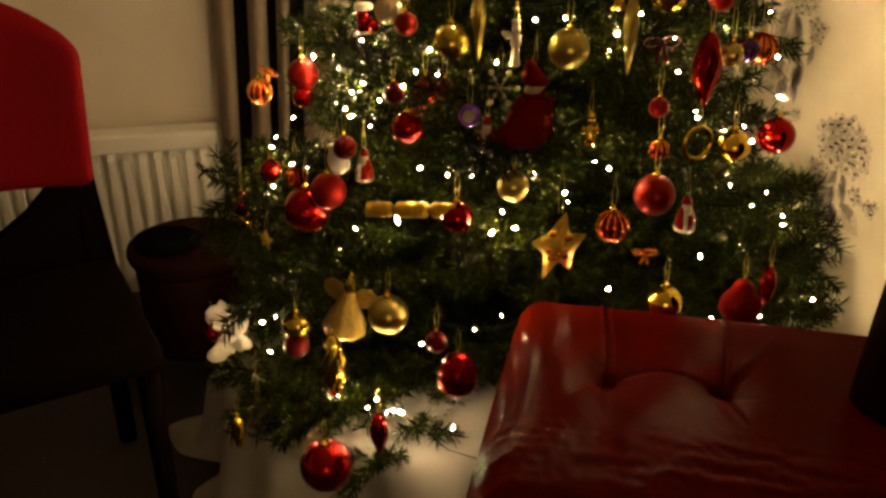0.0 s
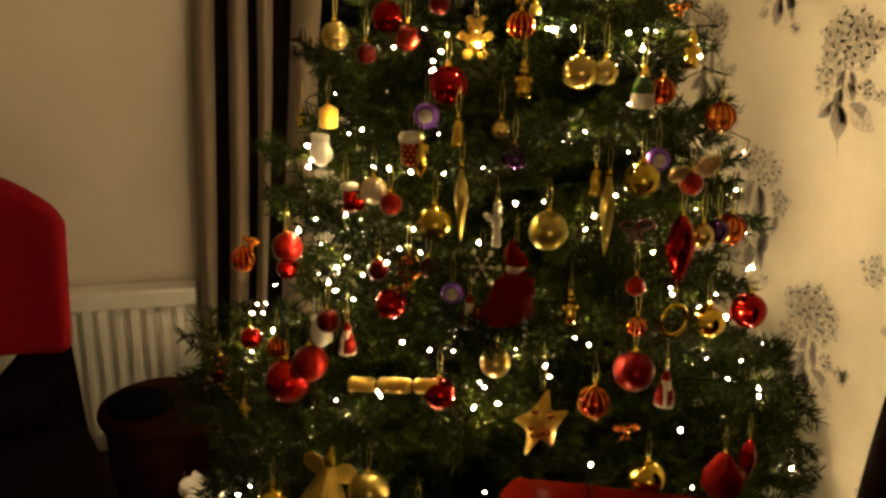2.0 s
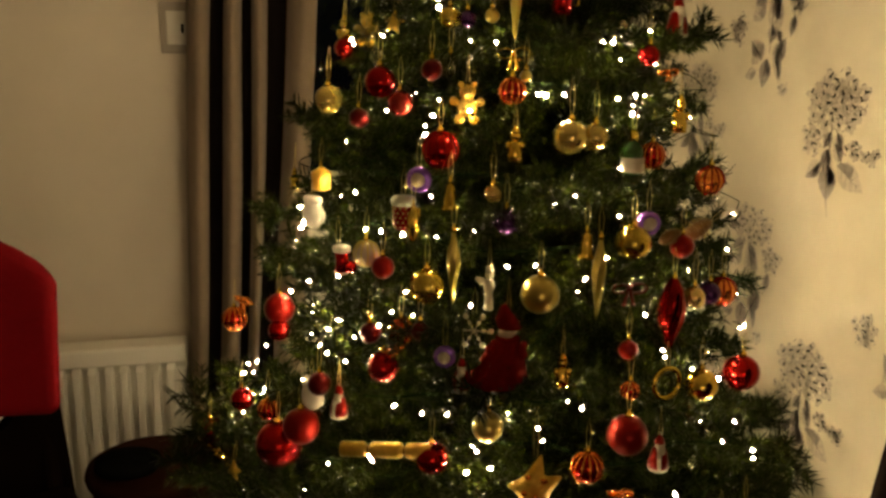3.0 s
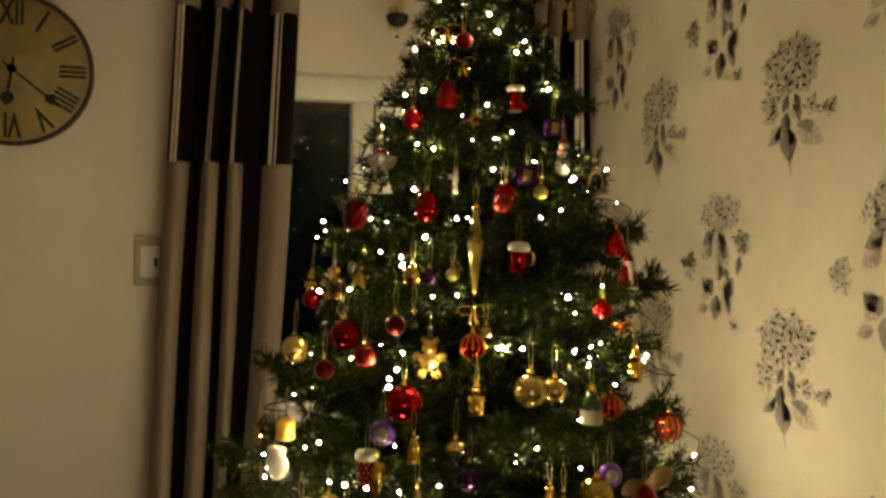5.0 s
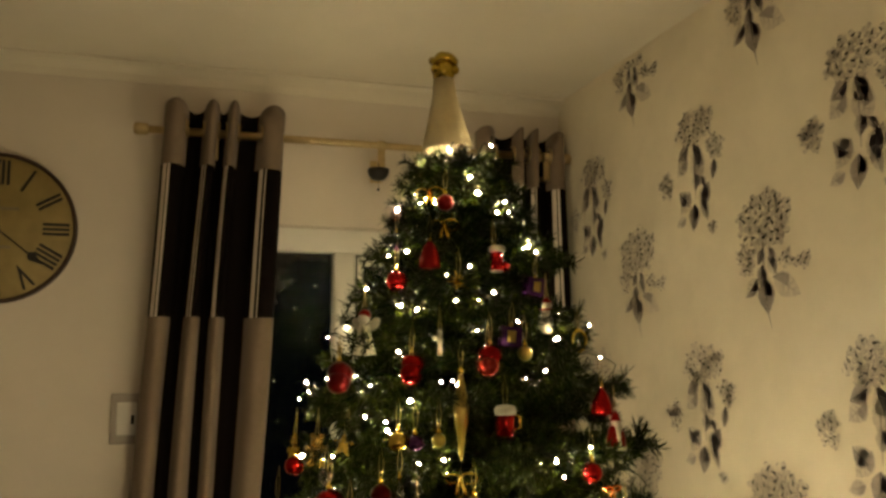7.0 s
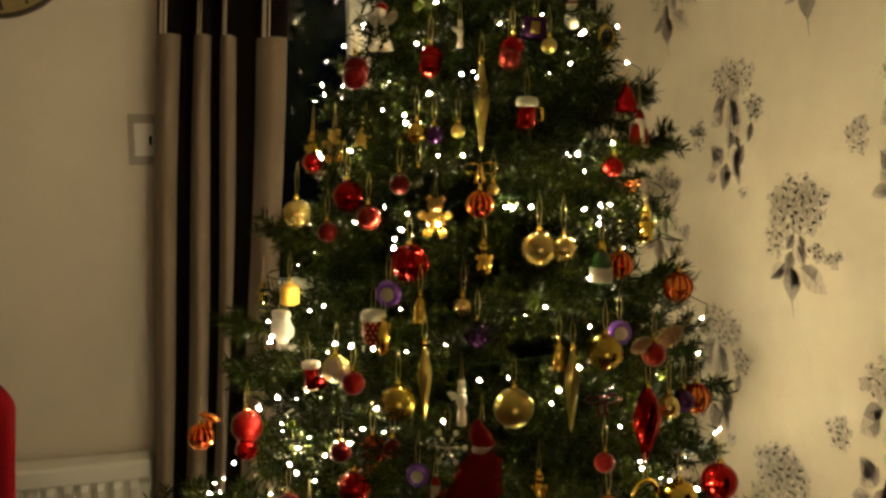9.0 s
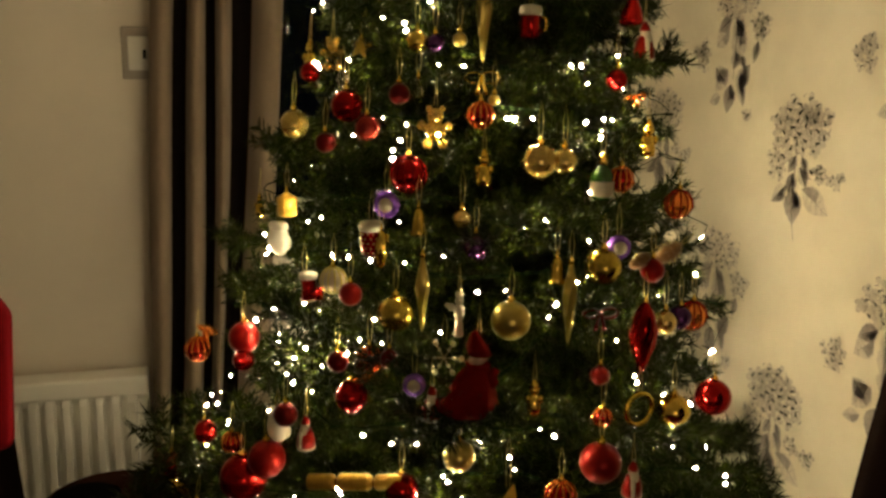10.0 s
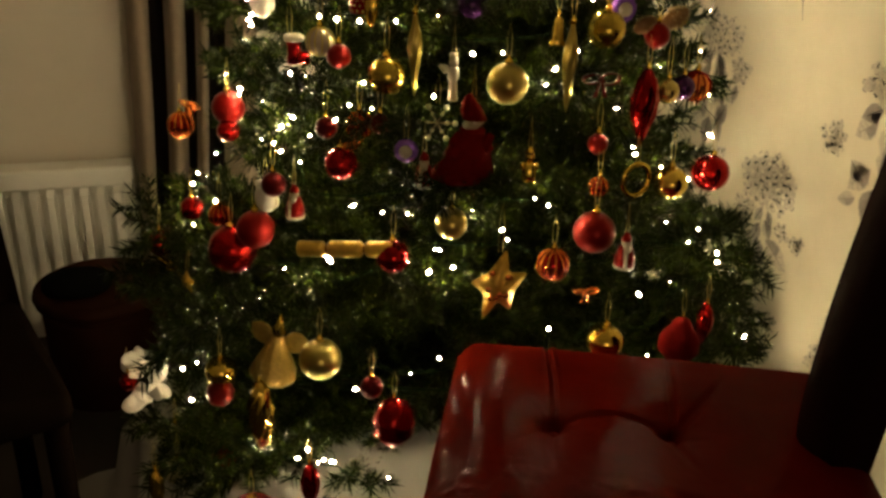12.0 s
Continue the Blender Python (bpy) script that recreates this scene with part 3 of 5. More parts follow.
    part("pedestal", lathe([(0.03, 0.06), (0.03, 0.20)], 16, m=pose(W / 2, -D / 2, 0)), M_DARKMETAL, ch)
    bm = bmesh.new()
    for k in range(5):
        a = 2 * math.pi * k / 5
        add_tube(bm, [(W / 2, -D / 2, 0.075), (W / 2 + 0.26 * math.cos(a), -D / 2 + 0.26 * math.sin(a), 0.02)], 0.02, 8, r_end=0.016)
    part("foot_star", bm, M_DARKMETAL, ch)
    # the back: a padded slab that leans out from the end of the seat
    bm = bmesh.new()
    far, near, out = Vector((0.872, 1.045, 0.46)), Vector((0.650, 0.818, 0.46)), Vector((0.713, -0.70, 0.0))
    nu, nv = 22, 22
    inv = ch.matrix_world.inverted()
    for face in (0, 1):
        g = []
        for j in range(nv + 1):
            row = []
            for i in range(nu + 1):
                u, v = i / nu, j / nv
                e = min(u, 1 - u, 1 - v, 0.5)
                t = 0.045 * (1 - max(0, 1 - e / 0.16) ** 2.5) + 0.006 * math.sin(math.pi * u) * math.sin(4 * v)
                p = far.lerp(near, u) + Vector((0, 0, 0.66 * v)) + out * (0.085 + 0.01 * v + 0.045 * v * v + (t if face else -t))
                p.z -= 0.05 * (2 * u - 1) ** 4 * v
                row.append(bm.verts.new(inv @ p))
            g.append(row)
        for j in range(nv):
            for i in range(nu):
                bm.faces.new((g[j][i], g[j][i + 1], g[j + 1][i + 1], g[j + 1][i]))
    bmesh.ops.remove_doubles(bm, verts=bm.verts[:], dist=0.0015)
    bmesh.ops.holes_fill(bm, edges=[e for e in bm.edges if e.is_boundary], sides=0)
    bmesh.ops.recalc_face_normals(bm, faces=bm.faces[:])
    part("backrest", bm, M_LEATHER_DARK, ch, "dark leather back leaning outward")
    return ch


recliner()


# ---------------------------------------------------------------- red dining chair, stool, radiator
def red_chair():
    c = tagged(empty("dining_chair", -0.543, 1.72, 0, 18), "dining chair with a red padded back and dark legs", "chair")
    bm = bmesh.new()
    add_box(bm, -0.21, -0.035, 0.665, 0.21, 0.035, 1.01, 0.03, seg=4)
    bmesh.ops.subdivide_edges(bm, edges=[e for e in bm.edges if e.calc_length() > 0.1], cuts=12, use_grid_fill=True)
    for v in bm.verts:
        k = (v.co.z - 0.665) / 0.345
        v.co.x *= 0.90 + 0.10 * k
        v.co.z += -0.10 * (v.co.x / 0.21) ** 2 * k + 0.02 * k
        v.co.y += 0.07 * (v.co.x / 0.21) ** 2 * -1 + 0.06 * k
    part("backrest", bm, M_REDCLOTH, c)
    part("seat", box(-0.21, -0.42, 0.42, 0.21, 0.0, 0.49, 0.025), M_DARKWOOD, c)
    bm = bmesh.new()
    side = [(0.215, 0.40), (0.195, 0.69), (0.13, 0.67), (0.06, 0.60), (-0.05, 0.53), (-0.20, 0.49), (-0.20, 0.40)]
    ends = [[bm.verts.new((x, yy, zz)) for x, zz in side] for yy in (0.0, 0.04)]
    bm.faces.new(ends[0]), bm.faces.new(ends[1][::-1])
    for k in range(len(side)):
        j = (k + 1) % len(side)
        bm.faces.new((ends[0][k], ends[1][k], ends[1][j], ends[0][j]))
    bmesh.ops.recalc_face_normals(bm, faces=bm.faces[:])
    part("lower_back", bm, M_DARKWOOD, c, "dark swept panel below the padded back", False)
    for sx in (-1, 1):
        part("back_post", tube([(sx * 0.17, 0.02, 0.0), (sx * 0.17, 0.0, 0.45), (sx * 0.165, 0.035, 0.72)], 0.02, 8), M_DARKWOOD, c)
        part("leg", tube([(sx * 0.18, -0.39, 0.0), (sx * 0.18, -0.39, 0.43)], 0.017, 8, 0.021), M_DARKWOOD, c)
    return c


red_chair()


def stool():
    s = tagged(empty("stool", -0.215, 2.06, 0), "small round dark-stained wooden stool beside the radiator", "stool")
    part("stool_top", lathe([(0.13, 0.335), (0.15, 0.345), (0.155, 0.36), (0.15, 0.375), (0.14, 0.38)], 32), M_STOOLWOOD, s)
    part("apron", lathe([(0.125, 0.10), (0.134, 0.105), (0.138, 0.32), (0.13, 0.336)], 32), M_STOOLWOOD, s)
    for k in range(4):
        a = 2 * math.pi * k / 4 + 0.5
        part("leg", tube([(0.10 * math.cos(a), 0.10 * math.sin(a), 0.34), (0.14 * math.cos(a), 0.14 * math.sin(a), 0.0)], 0.019, 8, 0.014), M_STOOLWOOD, s)
    part("rail", tube([(0.125 * math.cos(0.5), 0.125 * math.sin(0.5), 0.14), (-0.125 * math.cos(0.5), -0.125 * math.sin(0.5), 0.14)], 0.010, 8), M_STOOLWOOD, s)
    b = bmesh.new()
    add_lathe(b, [(0.02, 0.0), (0.070, 0.004), (0.076, 0.012), (0.074, 0.030), (0.060, 0.038), (0.0, 0.039)], 28)
    ob = mesh_ob("black_dish", b, M_BLACK)
    ob.matrix_world = pose(-0.265, 2.02, 0.3805) @ Matrix.Diagonal((1.0, 0.8, 1, 1))
    tagged(ob, "flat black round dish lying on the stool", "dish")


stool()


def radiator():
    x0, x1, zt, zb, y = -1.30, -0.142, 0.536, 0.10, YB - 0.10
    r = tagged(empty("radiator", x0, y, zb), "white ribbed panel radiator below the wall clock", "radiator")
    bm = bmesh.new()
    n = int((x1 - x0) / 0.042)
    L = x1 - x0
    prof = [(0.0, 0.012), (0.008, 0.012), (0.013, -0.012), (0.031, -0.012), (0.036, 0.012)]
    xs = []
    for i in range(n):
        xs += [(i * 0.042 + a, b) for a, b in prof]
    xs += [(n * 0.042, 0.012), (L, 0.012)]
    H = zt - zb - 0.055
    bot = [bm.verts.new((a, b, 0)) for a, b in xs]
    mid0 = [bm.verts.new((a, b, 0.02)) for a, b in xs]
    top0 = [bm.verts.new((a, b, H - 0.02)) for a, b in xs]
    top = [bm.verts.new((a, -0.001, H)) for a, b in xs]
    for ra, rb in ((bot, mid0), (mid0, top0), (top0, top)):
        for i in range(len(xs) - 1):
            bm.faces.new((ra[i], ra[i + 1], rb[i + 1], rb[i]))
    add_box(bm, 0, 0.014, 0, L, 0.06, H)
    part("front_panel", bm, M_WHITE, r, smooth=False)
    bm = bmesh.new()
    add_box(bm, -0.002, -0.016, H, L + 0.002, 0.072, H + 0.055, 0.008)
    part("top_cover", bm, M_WHITE, r, smooth=False)
    for x in (0.10, L - 0.10):
        part("wall_bracket", box(x, 0.06, 0.05, x + 0.03, 0.10, H - 0.02), M_WHITE, r)
    part("pipe", tube([(L - 0.02, 0.03, 0.02), (L - 0.02, 0.03, -0.1)], 0.008, 8), M_WHITE, r)
    return r


radiator()


# ---------------------------------------------------------------- ornaments
def sparkle(m, scale, strength):
    """Glitter: many tiny facets that tilt the shading at random."""
    n, l = m.node_tree.nodes, m.node_tree.links
    v, bp, co = n.new("ShaderNodeTexVoronoi"), n.new("ShaderNodeBump"), n.new("ShaderNodeTexCoord")
    v.inputs["Scale"].default_value = scale
    l.new(co.outputs["Object"], v.inputs["Vector"])
    bp.inputs["Strength"].default_value, bp.inputs["Distance"].default_value = strength, 0.004
    l.new(v.outputs["Color"], bp.inputs["Height"])
    l.new(bp.outputs["Normal"], n["Principled BSDF"].inputs["Normal"])
    return m


O_RED = mat("red_lacquer", (0.26, 0.005, 0.004), 0.10, metal=0.9, var=0.08, scale=60)
O_REDMATT = mat("red_satin", (0.17, 0.0045, 0.003), 0.36, metal=0.6, var=0.12, scale=60, spec=0.2)
O_REDGLIT = sparkle(mat("red_glitter", (0.30, 0.006, 0.005), 0.20, metal=0.9, var=0.3, scale=300), 240, 1.0)
O_DARKRED = mat("dark_red_satin", (0.060, 0.0025, 0.0025), 0.36, metal=0.5, var=0.12, scale=60, spec=0.1)
O_GOLD = mat("gold_foil", (0.62, 0.43, 0.075), 0.15, metal=1.0, var=0.15, scale=80)
O_GOLDMATT = mat("gold_satin", (0.37, 0.285, 0.075), 0.28, metal=0.97, var=0.12, scale=80)
O_GOLDGLIT = sparkle(mat("gold_glitter", (0.46, 0.34, 0.055), 0.20, metal=0.97, var=0.35, scale=300), 240, 1.0)
O_STAR = mat("gold_lame", (0.56, 0.34, 0.06), 0.34, metal=0.85, var=0.35, scale=110, bump=0.7, bump_scale=300)
O_AMBER = mat("amber_foil", (0.72, 0.24, 0.05), 0.18, metal=0.85, var=0.25, scale=50)
O_PINK = mat("dusty_pink", (0.20, 0.022, 0.015), 0.26, metal=0.7, var=0.25, scale=60, spec=0.15)
O_PLUM = mat("plum_foil", (0.05, 0.011, 0.075), 0.25, metal=0.7, var=0.2, scale=60)
O_PURPLE = mat("purple_foil", (0.26, 0.11, 0.62), 0.25, metal=0.6, var=0.2, scale=90)
O_WHITE = mat("white_plaster", (0.36, 0.32, 0.25), 0.5, var=0.15, scale=60)
O_YELLOW = mat("yellow_paint", (0.72, 0.42, 0.05), 0.4, var=0.1, scale=60)
O_PEARL = mat("pearl_beige", (0.50, 0.40, 0.30), 0.25, metal=0.3, var=0.1, scale=60)
O_CORD = mat("gold_thread", (0.45, 0.34, 0.12), 0.4, metal=0.6)
O_BROWN = mat("pinecone_brown", (0.20, 0.105, 0.035), 0.5, var=0.3, scale=120)
O_FEATHER = mat("white_feather", (0.56, 0.53, 0.46), 0.8, var=0.12, scale=60)
O_GAUZE = mat("gold_gauze", (0.50, 0.34, 0.085), 0.28, metal=0.6, var=0.35, scale=200, bump=0.8, bump_scale=400, trans=0.3)
O_GLASS = sparkle(mat("amber_glass", (0.52, 0.38, 0.10), 0.06, var=0.3, scale=60, trans=0.35, metal=0.65, coat=0.5), 60, 0.2)
O_AMBERLIT = mat("honey_glass", (0.88, 0.58, 0.10), 0.22, var=0.2, scale=60, trans=0.7, coat=0.4)
O_BOTTLE = mat("bottle_green", (0.02, 0.06, 0.012), 0.12, var=0.1, scale=60, spec=0.6)
O_FELT = mat("red_felt", (0.11, 0.0032, 0.0024), 0.9, var=0.25, scale=120, bump=0.4, bump_scale=700, spec=0.05)
O_CLEAR = glass("clear_glass", (0.95, 0.93, 0.88), 0.02)
GROUP = "ornaments on the tree"


def thing(name, x, y, z, label, tilt=0.0, spin=0.0):
    """An ornament's base, turned so that its front (-y) looks into the room."""
    yaw = math.degrees(math.atan2(x - AX, AY - y)) * 0.6 + math.degrees(math.atan2(x, y)) * -0.4
    e = new(name)
    e.matrix_world = pose(x, y, z, 0, tilt, yaw + spin)
    return tagged(e, label, "ornament", GROUP)


def cord(e, z0, ln=0.05, parent=None):
    w = 0.0025
    part("cord", tube([(-w, 0, z0), (-w * 1.6, 0.002, z0 + ln * 0.5), (0, 0.004, z0 + ln), (w * 1.6, 0.002, z0 + ln * 0.5), (w, 0, z0)], 0.0005, 4), O_CORD, parent or e)


def cap(e, z0, r):
    part("cap", lathe([(r, 0), (r, 0.006), (r * 0.8, 0.0085), (0.0015, 0.009), (0.0015, 0.013), (0.0, 0.0131)], 12, m=pose(0, 0, z0 - 0.001)), O_GOLD, e)


def sphere_profile(r, n=14, squash=1.0):
    return [(max(1e-4, r * math.sin(math.pi * k / n)), -r * squash * math.cos(math.pi * k / n)) for k in range(n + 1)]


def bauble(material, label, squash=1.0, **kw):
    def make(x, y, z, d):
        e = thing("bauble", x, y, z, label)
        r = d / 2
        part("ball", lathe(sphere_profile(r, 16, squash), 28, **kw), material, e)
        cap(e, r * squash - 0.001, max(0.004, r * 0.2))
        cord(e, r * squash + 0.010, 0.045)
    return make


def glass_bauble(material, label):
    def make(x, y, z, d):
        e = thing("bauble", x, y, z, label)
        r = d / 2
        bm = bmesh.new()
        add_lathe(bm, sphere_profile(r, 16), 28)
        add_lathe(bm, sphere_profile(r * 0.95, 12)[::-1], 20)
        part("ball", bm, material, e)
        part("core", lathe(sphere_profile(r * 0.34, 8), 12, flute=0.2, flutes=5), O_GOLD, e, "gold tinsel core")
        cap(e, r - 0.001, max(0.004, r * 0.22))
        cord(e, r + 0.010, 0.055)
    return make


def striped_bauble(base, band, label):
    def make(x, y, z, d):
        e = thing("bauble", x, y, z, label)
        r = d / 2
        part("ball", lathe(sphere_profile(r, 16), 28), base, e)
        for k in range(6):
            a = math.pi * k / 6
            pts = [(r * 1.005 * math.sin(t) * math.cos(a), r * 1.005 * math.sin(t) * math.sin(a), r * 1.005 * math.cos(t)) for t in [2 * math.pi * i / 28 for i in range(28)]]
            part("stripe", tube(pts, r * 0.07, 5, closed=True), band, e)
        cap(e, r, max(0.004, r * 0.2))
        cord(e, r + 0.010, 0.045)
    return make


def lathe_drop(profile, material, label, name="drop_ornament", **kw):
    """Hanging turned shapes; the profile is in units of the height, from -0.5 to 0.5."""
    def make(x, y, z, d):
        e = thing(name, x, y, z, label)
        part("body", lathe([(max(1e-4, r * d), h * d) for r, h in profile], 32, **kw), material, e)
        cap(e, 0.5 * d - 0.002, max(0.003, d * 0.035))
        cord(e, 0.5 * d + 0.009, 0.04)
    return make


def sweet(x, y, z, d):
    e = thing("wrapped_sweet", x, y, z, "round chocolate in purple foil with a white centre")
    r = d / 2
    part("wrapper", lathe([(1e-4, -0.006), (r * 0.9, -0.006), (r, 0), (r * 0.92, 0.006), (r * 0.6, 0.009), (r * 0.55, 0.008)], 28, m=pose(0, 0, 0, 90, 0, 0), flute=0.03, flutes=14), O_PURPLE, e)
    part("centre", lathe([(r * 0.56, 0.006), (r * 0.5, 0.011), (1e-4, 0.012)], 20, m=pose(0, 0, 0, 90, 0, 0)), O_WHITE, e, "white round label")
    cord(e, r, 0.05)


def bottle(x, y, z, d):
    e = thing("bottle_ornament", x, y, z, "small green bottle ornament with a white label")
    part("glass", lathe([(1e-4, -0.5 * d), (0.22 * d, -0.5 * d), (0.25 * d, -0.46 * d), (0.25 * d, 0.02 * d), (0.20 * d, 0.14 * d), (0.10 * d, 0.26 * d), (0.09 * d, 0.34 * d)], 20), O_BOTTLE, e)
    part("paper_label", lathe([(0.253 * d, -0.44 * d), (0.258 * d, -0.43 * d), (0.258 * d, -0.12 * d), (0.253 * d, -0.11 * d)], 20, close=False), O_WHITE, e, "white paper label")
    part("foil_neck", lathe([(0.092 * d, 0.24 * d), (0.105 * d, 0.26 * d), (0.10 * d, 0.46 * d), (0.07 * d, 0.5 * d), (1e-4, 0.5 * d)], 16), O_GOLD, e, "gold foil round the neck")
    cord(e, 0.5 * d, 0.05)


def mug(red, beads):
    def make(x, y, z, d):
        e = thing("mug_ornament", x, y, z, "red mug ornament with a white frosted rim")
        h, r = d * 0.84, d * 0.31
        part("body", lathe([(r * 0.8, -h / 2), (r * 0.92, -h / 2 + 0.003), (r, h / 2 - 0.008), (r * 0.9, h / 2 - 0.004)], 24), red, e)
        part("rim", lathe([(r * 0.9, h / 2 - 0.010), (r * 1.12, h / 2 - 0.008), (r * 1.16, h / 2 - 0.001), (r, h / 2 + 0.005), (r * 0.4, h / 2 + 0.007), (1e-4, h / 2 + 0.007)], 24), O_WHITE, e, "frosted white rim")
        part("handle", tube([(r * 0.95, 0, h * 0.25), (r * 1.55, 0, h * 0.2), (r * 1.55, 0, -h * 0.2), (r * 0.9, 0, -h * 0.28)], 0.0022, 6), O_GOLD, e)
        if beads:
            bm = bmesh.new()
            for j in range(5):
                for i in range(12):
                    a = 2 * math.pi * (i + 0.5 * (j % 2)) / 12
                    rr = r * (0.86 + 0.028 * j)
                    bmesh.ops.create_icosphere(bm, subdivisions=1, radius=0.0022, matrix=Matrix.Translation((rr * math.cos(a), rr * math.sin(a), -h * 0.40 + j * h * 0.16)))
            part("beads", bm, O_GOLDMATT, e, "rows of pale beads")
        cord(e, h / 2 + 0.005, 0.05)
    return make


def boot(x, y, z, d):
    e = thing("boot_ornament", x, y, z, "small glittery red boot with a white cuff", 0, 20)
    s = d
    bm = bmesh.new()
    add_lathe(bm, [(0.22 * s, -0.46 * s), (0.24 * s, -0.40 * s), (0.22 * s, -0.1 * s), (0.24 * s, 0.28 * s)], 18, m=pose(0.12 * s, 0, 0))
    add_lathe(bm, [(0.02 * s, -0.48 * s), (0.18 * s, -0.44 * s), (0.21 * s, -0.26 * s), (0.15 * s, -0.06 * s), (0.01 * s, 0.0)], 16, m=pose(0.14 * s, 0, -0.27 * s, 0, -90, 0))
    part("shoe", bm, O_REDGLIT, e)
    part("cuff", lathe([(0.22 * s, 0.24 * s), (0.31 * s, 0.27 * s), (0.32 * s, 0.42 * s), (0.24 * s, 0.47 * s), (1e-4, 0.46 * s)], 18, m=pose(0.12 * s, 0, 0)), O_WHITE, e, "fluffy white cuff")
    part("sole", lathe([(0.24 * s, -0.5 * s), (0.25 * s, -0.45 * s)], 18, m=pose(0.1 * s, 0, 0)), O_WHITE, e)
    cord(e, 0.46 * s, 0.05)


def add_ball(bm, x, y, z, r, mi=0, squash=1.0, n=10):
    add_lathe(bm, sphere_profile(r, n, squash), 14, mi=mi, m=pose(x, y, z))


def plain_figure(name, label, build, mats):
    """Dolls and little animals: one plain mesh."""
    def make(x, y, z, d):
        bm = bmesh.new()
        build(bm, d)
        add_tube(bm, [(-0.003, 0, 0.47 * d), (0, 0.004, 0.47 * d + 0.045), (0.003, 0, 0.47 * d)], 0.0008, 4, mi=len(mats))
        ob = mesh_ob(name, bm, [*mats, O_CORD])
        base = thing("holder", x, y, z, label)
        ob.matrix_world = base.matrix_basis.copy()
        bpy.data.objects.remove(base)
        tagged(ob, label, "ornament", GROUP)
    return make


def build_teddy(bm, d):
    add_ball(bm, 0, 0, -0.08 * d, 0.24 * d)
    add_ball(bm, 0, -0.02 * d, 0.25 * d, 0.19 * d)
    for s in (-1, 1):
        add_ball(bm, s * 0.15 * d, 0, 0.42 * d, 0.075 * d)
        add_ball(bm, s * 0.30 * d, -0.05 * d, 0.04 * d, 0.11 * d)
        add_ball(bm, s * 0.17 * d, -0.08 * d, -0.36 * d, 0.12 * d)
    add_ball(bm, 0, -0.20 * d, 0.21 * d, 0.07 * d)


def build_figure(bm, d):
    add_lathe(bm, [(1e-4, -0.5 * d), (0.20 * d, -0.48 * d), (0.21 * d, -0.30 * d), (0.17 * d, -0.02 * d), (0.10 * d, 0.08 * d)], 16)
    add_ball(bm, 0, 0, 0.20 * d, 0.145 * d)
    add_lathe(bm, [(0.13 * d, 0.27 * d), (0.10 * d, 0.36 * d), (0.03 * d, 0.48 * d), (1e-4, 0.5 * d)], 12)
    for s in (-1, 1):
        add_ball(bm, s * 0.18 * d, -0.06 * d, -0.06 * d, 0.075 * d, squash=1.6)


def build_santa(bm, d):
    add_lathe(bm, [(1e-4, -0.5 * d), (0.25 * d, -0.48 * d), (0.27 * d, -0.40 * d)], 16, mi=1)
    add_lathe(bm, [(0.26 * d, -0.41 * d), (0.25 * d, -0.2 * d), (0.17 * d, 0.08 * d), (0.10 * d, 0.14 * d)], 16)
    add_ball(bm, 0, -0.03 * d, 0.18 * d, 0.125 * d, mi=1)
    add_ball(bm, 0, -0.10 * d, 0.06 * d, 0.115 * d, mi=1, squash=1.3)
    add_lathe(bm, [(0.14 * d, 0.24 * d), (0.11 * d, 0.34 * d), (0.03 * d, 0.48 * d), (1e-4, 0.49 * d)], 12)
    add_ball(bm, 0.02 * d, 0, 0.485 * d, 0.04 * d, mi=1)
    add_lathe(bm, [(0.05 * d, -0.40 * d), (0.06 * d, 0.05 * d)], 8, mi=1, m=pose(-0.06 * d, -0.19 * d, 0, -6))


def build_snowman(bm, d):
    add_ball(bm, 0, 0, -0.25 * d, 0.235 * d, mi=1)
    add_ball(bm, 0, -0.01 * d, 0.04 * d, 0.18 * d, mi=1)
    add_ball(bm, 0, -0.02 * d, 0.26 * d, 0.135 * d, mi=1)
    add_lathe(bm, [(0.19 * d, 0.13 * d), (0.20 * d, 0.17 * d), (0.15 * d, 0.19 * d)], 14)
    add_lathe(bm, [(0.14 * d, 0.34 * d), (0.10 * d, 0.42 * d), (0.02 * d, 0.5 * d), (1e-4, 0.5 * d)], 12)


def build_doll(bm, d):
    add_lathe(bm, [(1e-4, -0.5 * d), (0.32 * d, -0.48 * d), (0.33 * d, -0.40 * d), (0.20 * d, -0.05 * d), (0.12 * d, 0.08 * d)], 20, flute=0.05, flutes=7)
    add_ball(bm, 0, -0.02 * d, 0.18 * d, 0.115 * d, mi=1)
    add_lathe(bm, [(0.14 * d, 0.20 * d), (0.13 * d, 0.30 * d), (0.05 * d, 0.45 * d), (1e-4, 0.5 * d)], 14)
    add_lathe(bm, [(0.12 * d, 0.05 * d), (0.15 * d, 0.08 * d), (0.11 * d, 0.11 * d)], 14)
    for s in (-1, 1):
        add_ball(bm, s * 0.17 * d, -0.08 * d, -0.06 * d, 0.07 * d, squash=1.9)
    for v in bm.verts:
        # the skirt swings to one side and the hat leans
        v.co.x += -0.14 * d * max(0.0, -v.co.z / (0.5 * d)) ** 1.5 - 0.10 * d * max(0.0, v.co.z / (0.5 * d) - 0.5) + 0.02 * d * math.sin(40 * v.co.z / d)


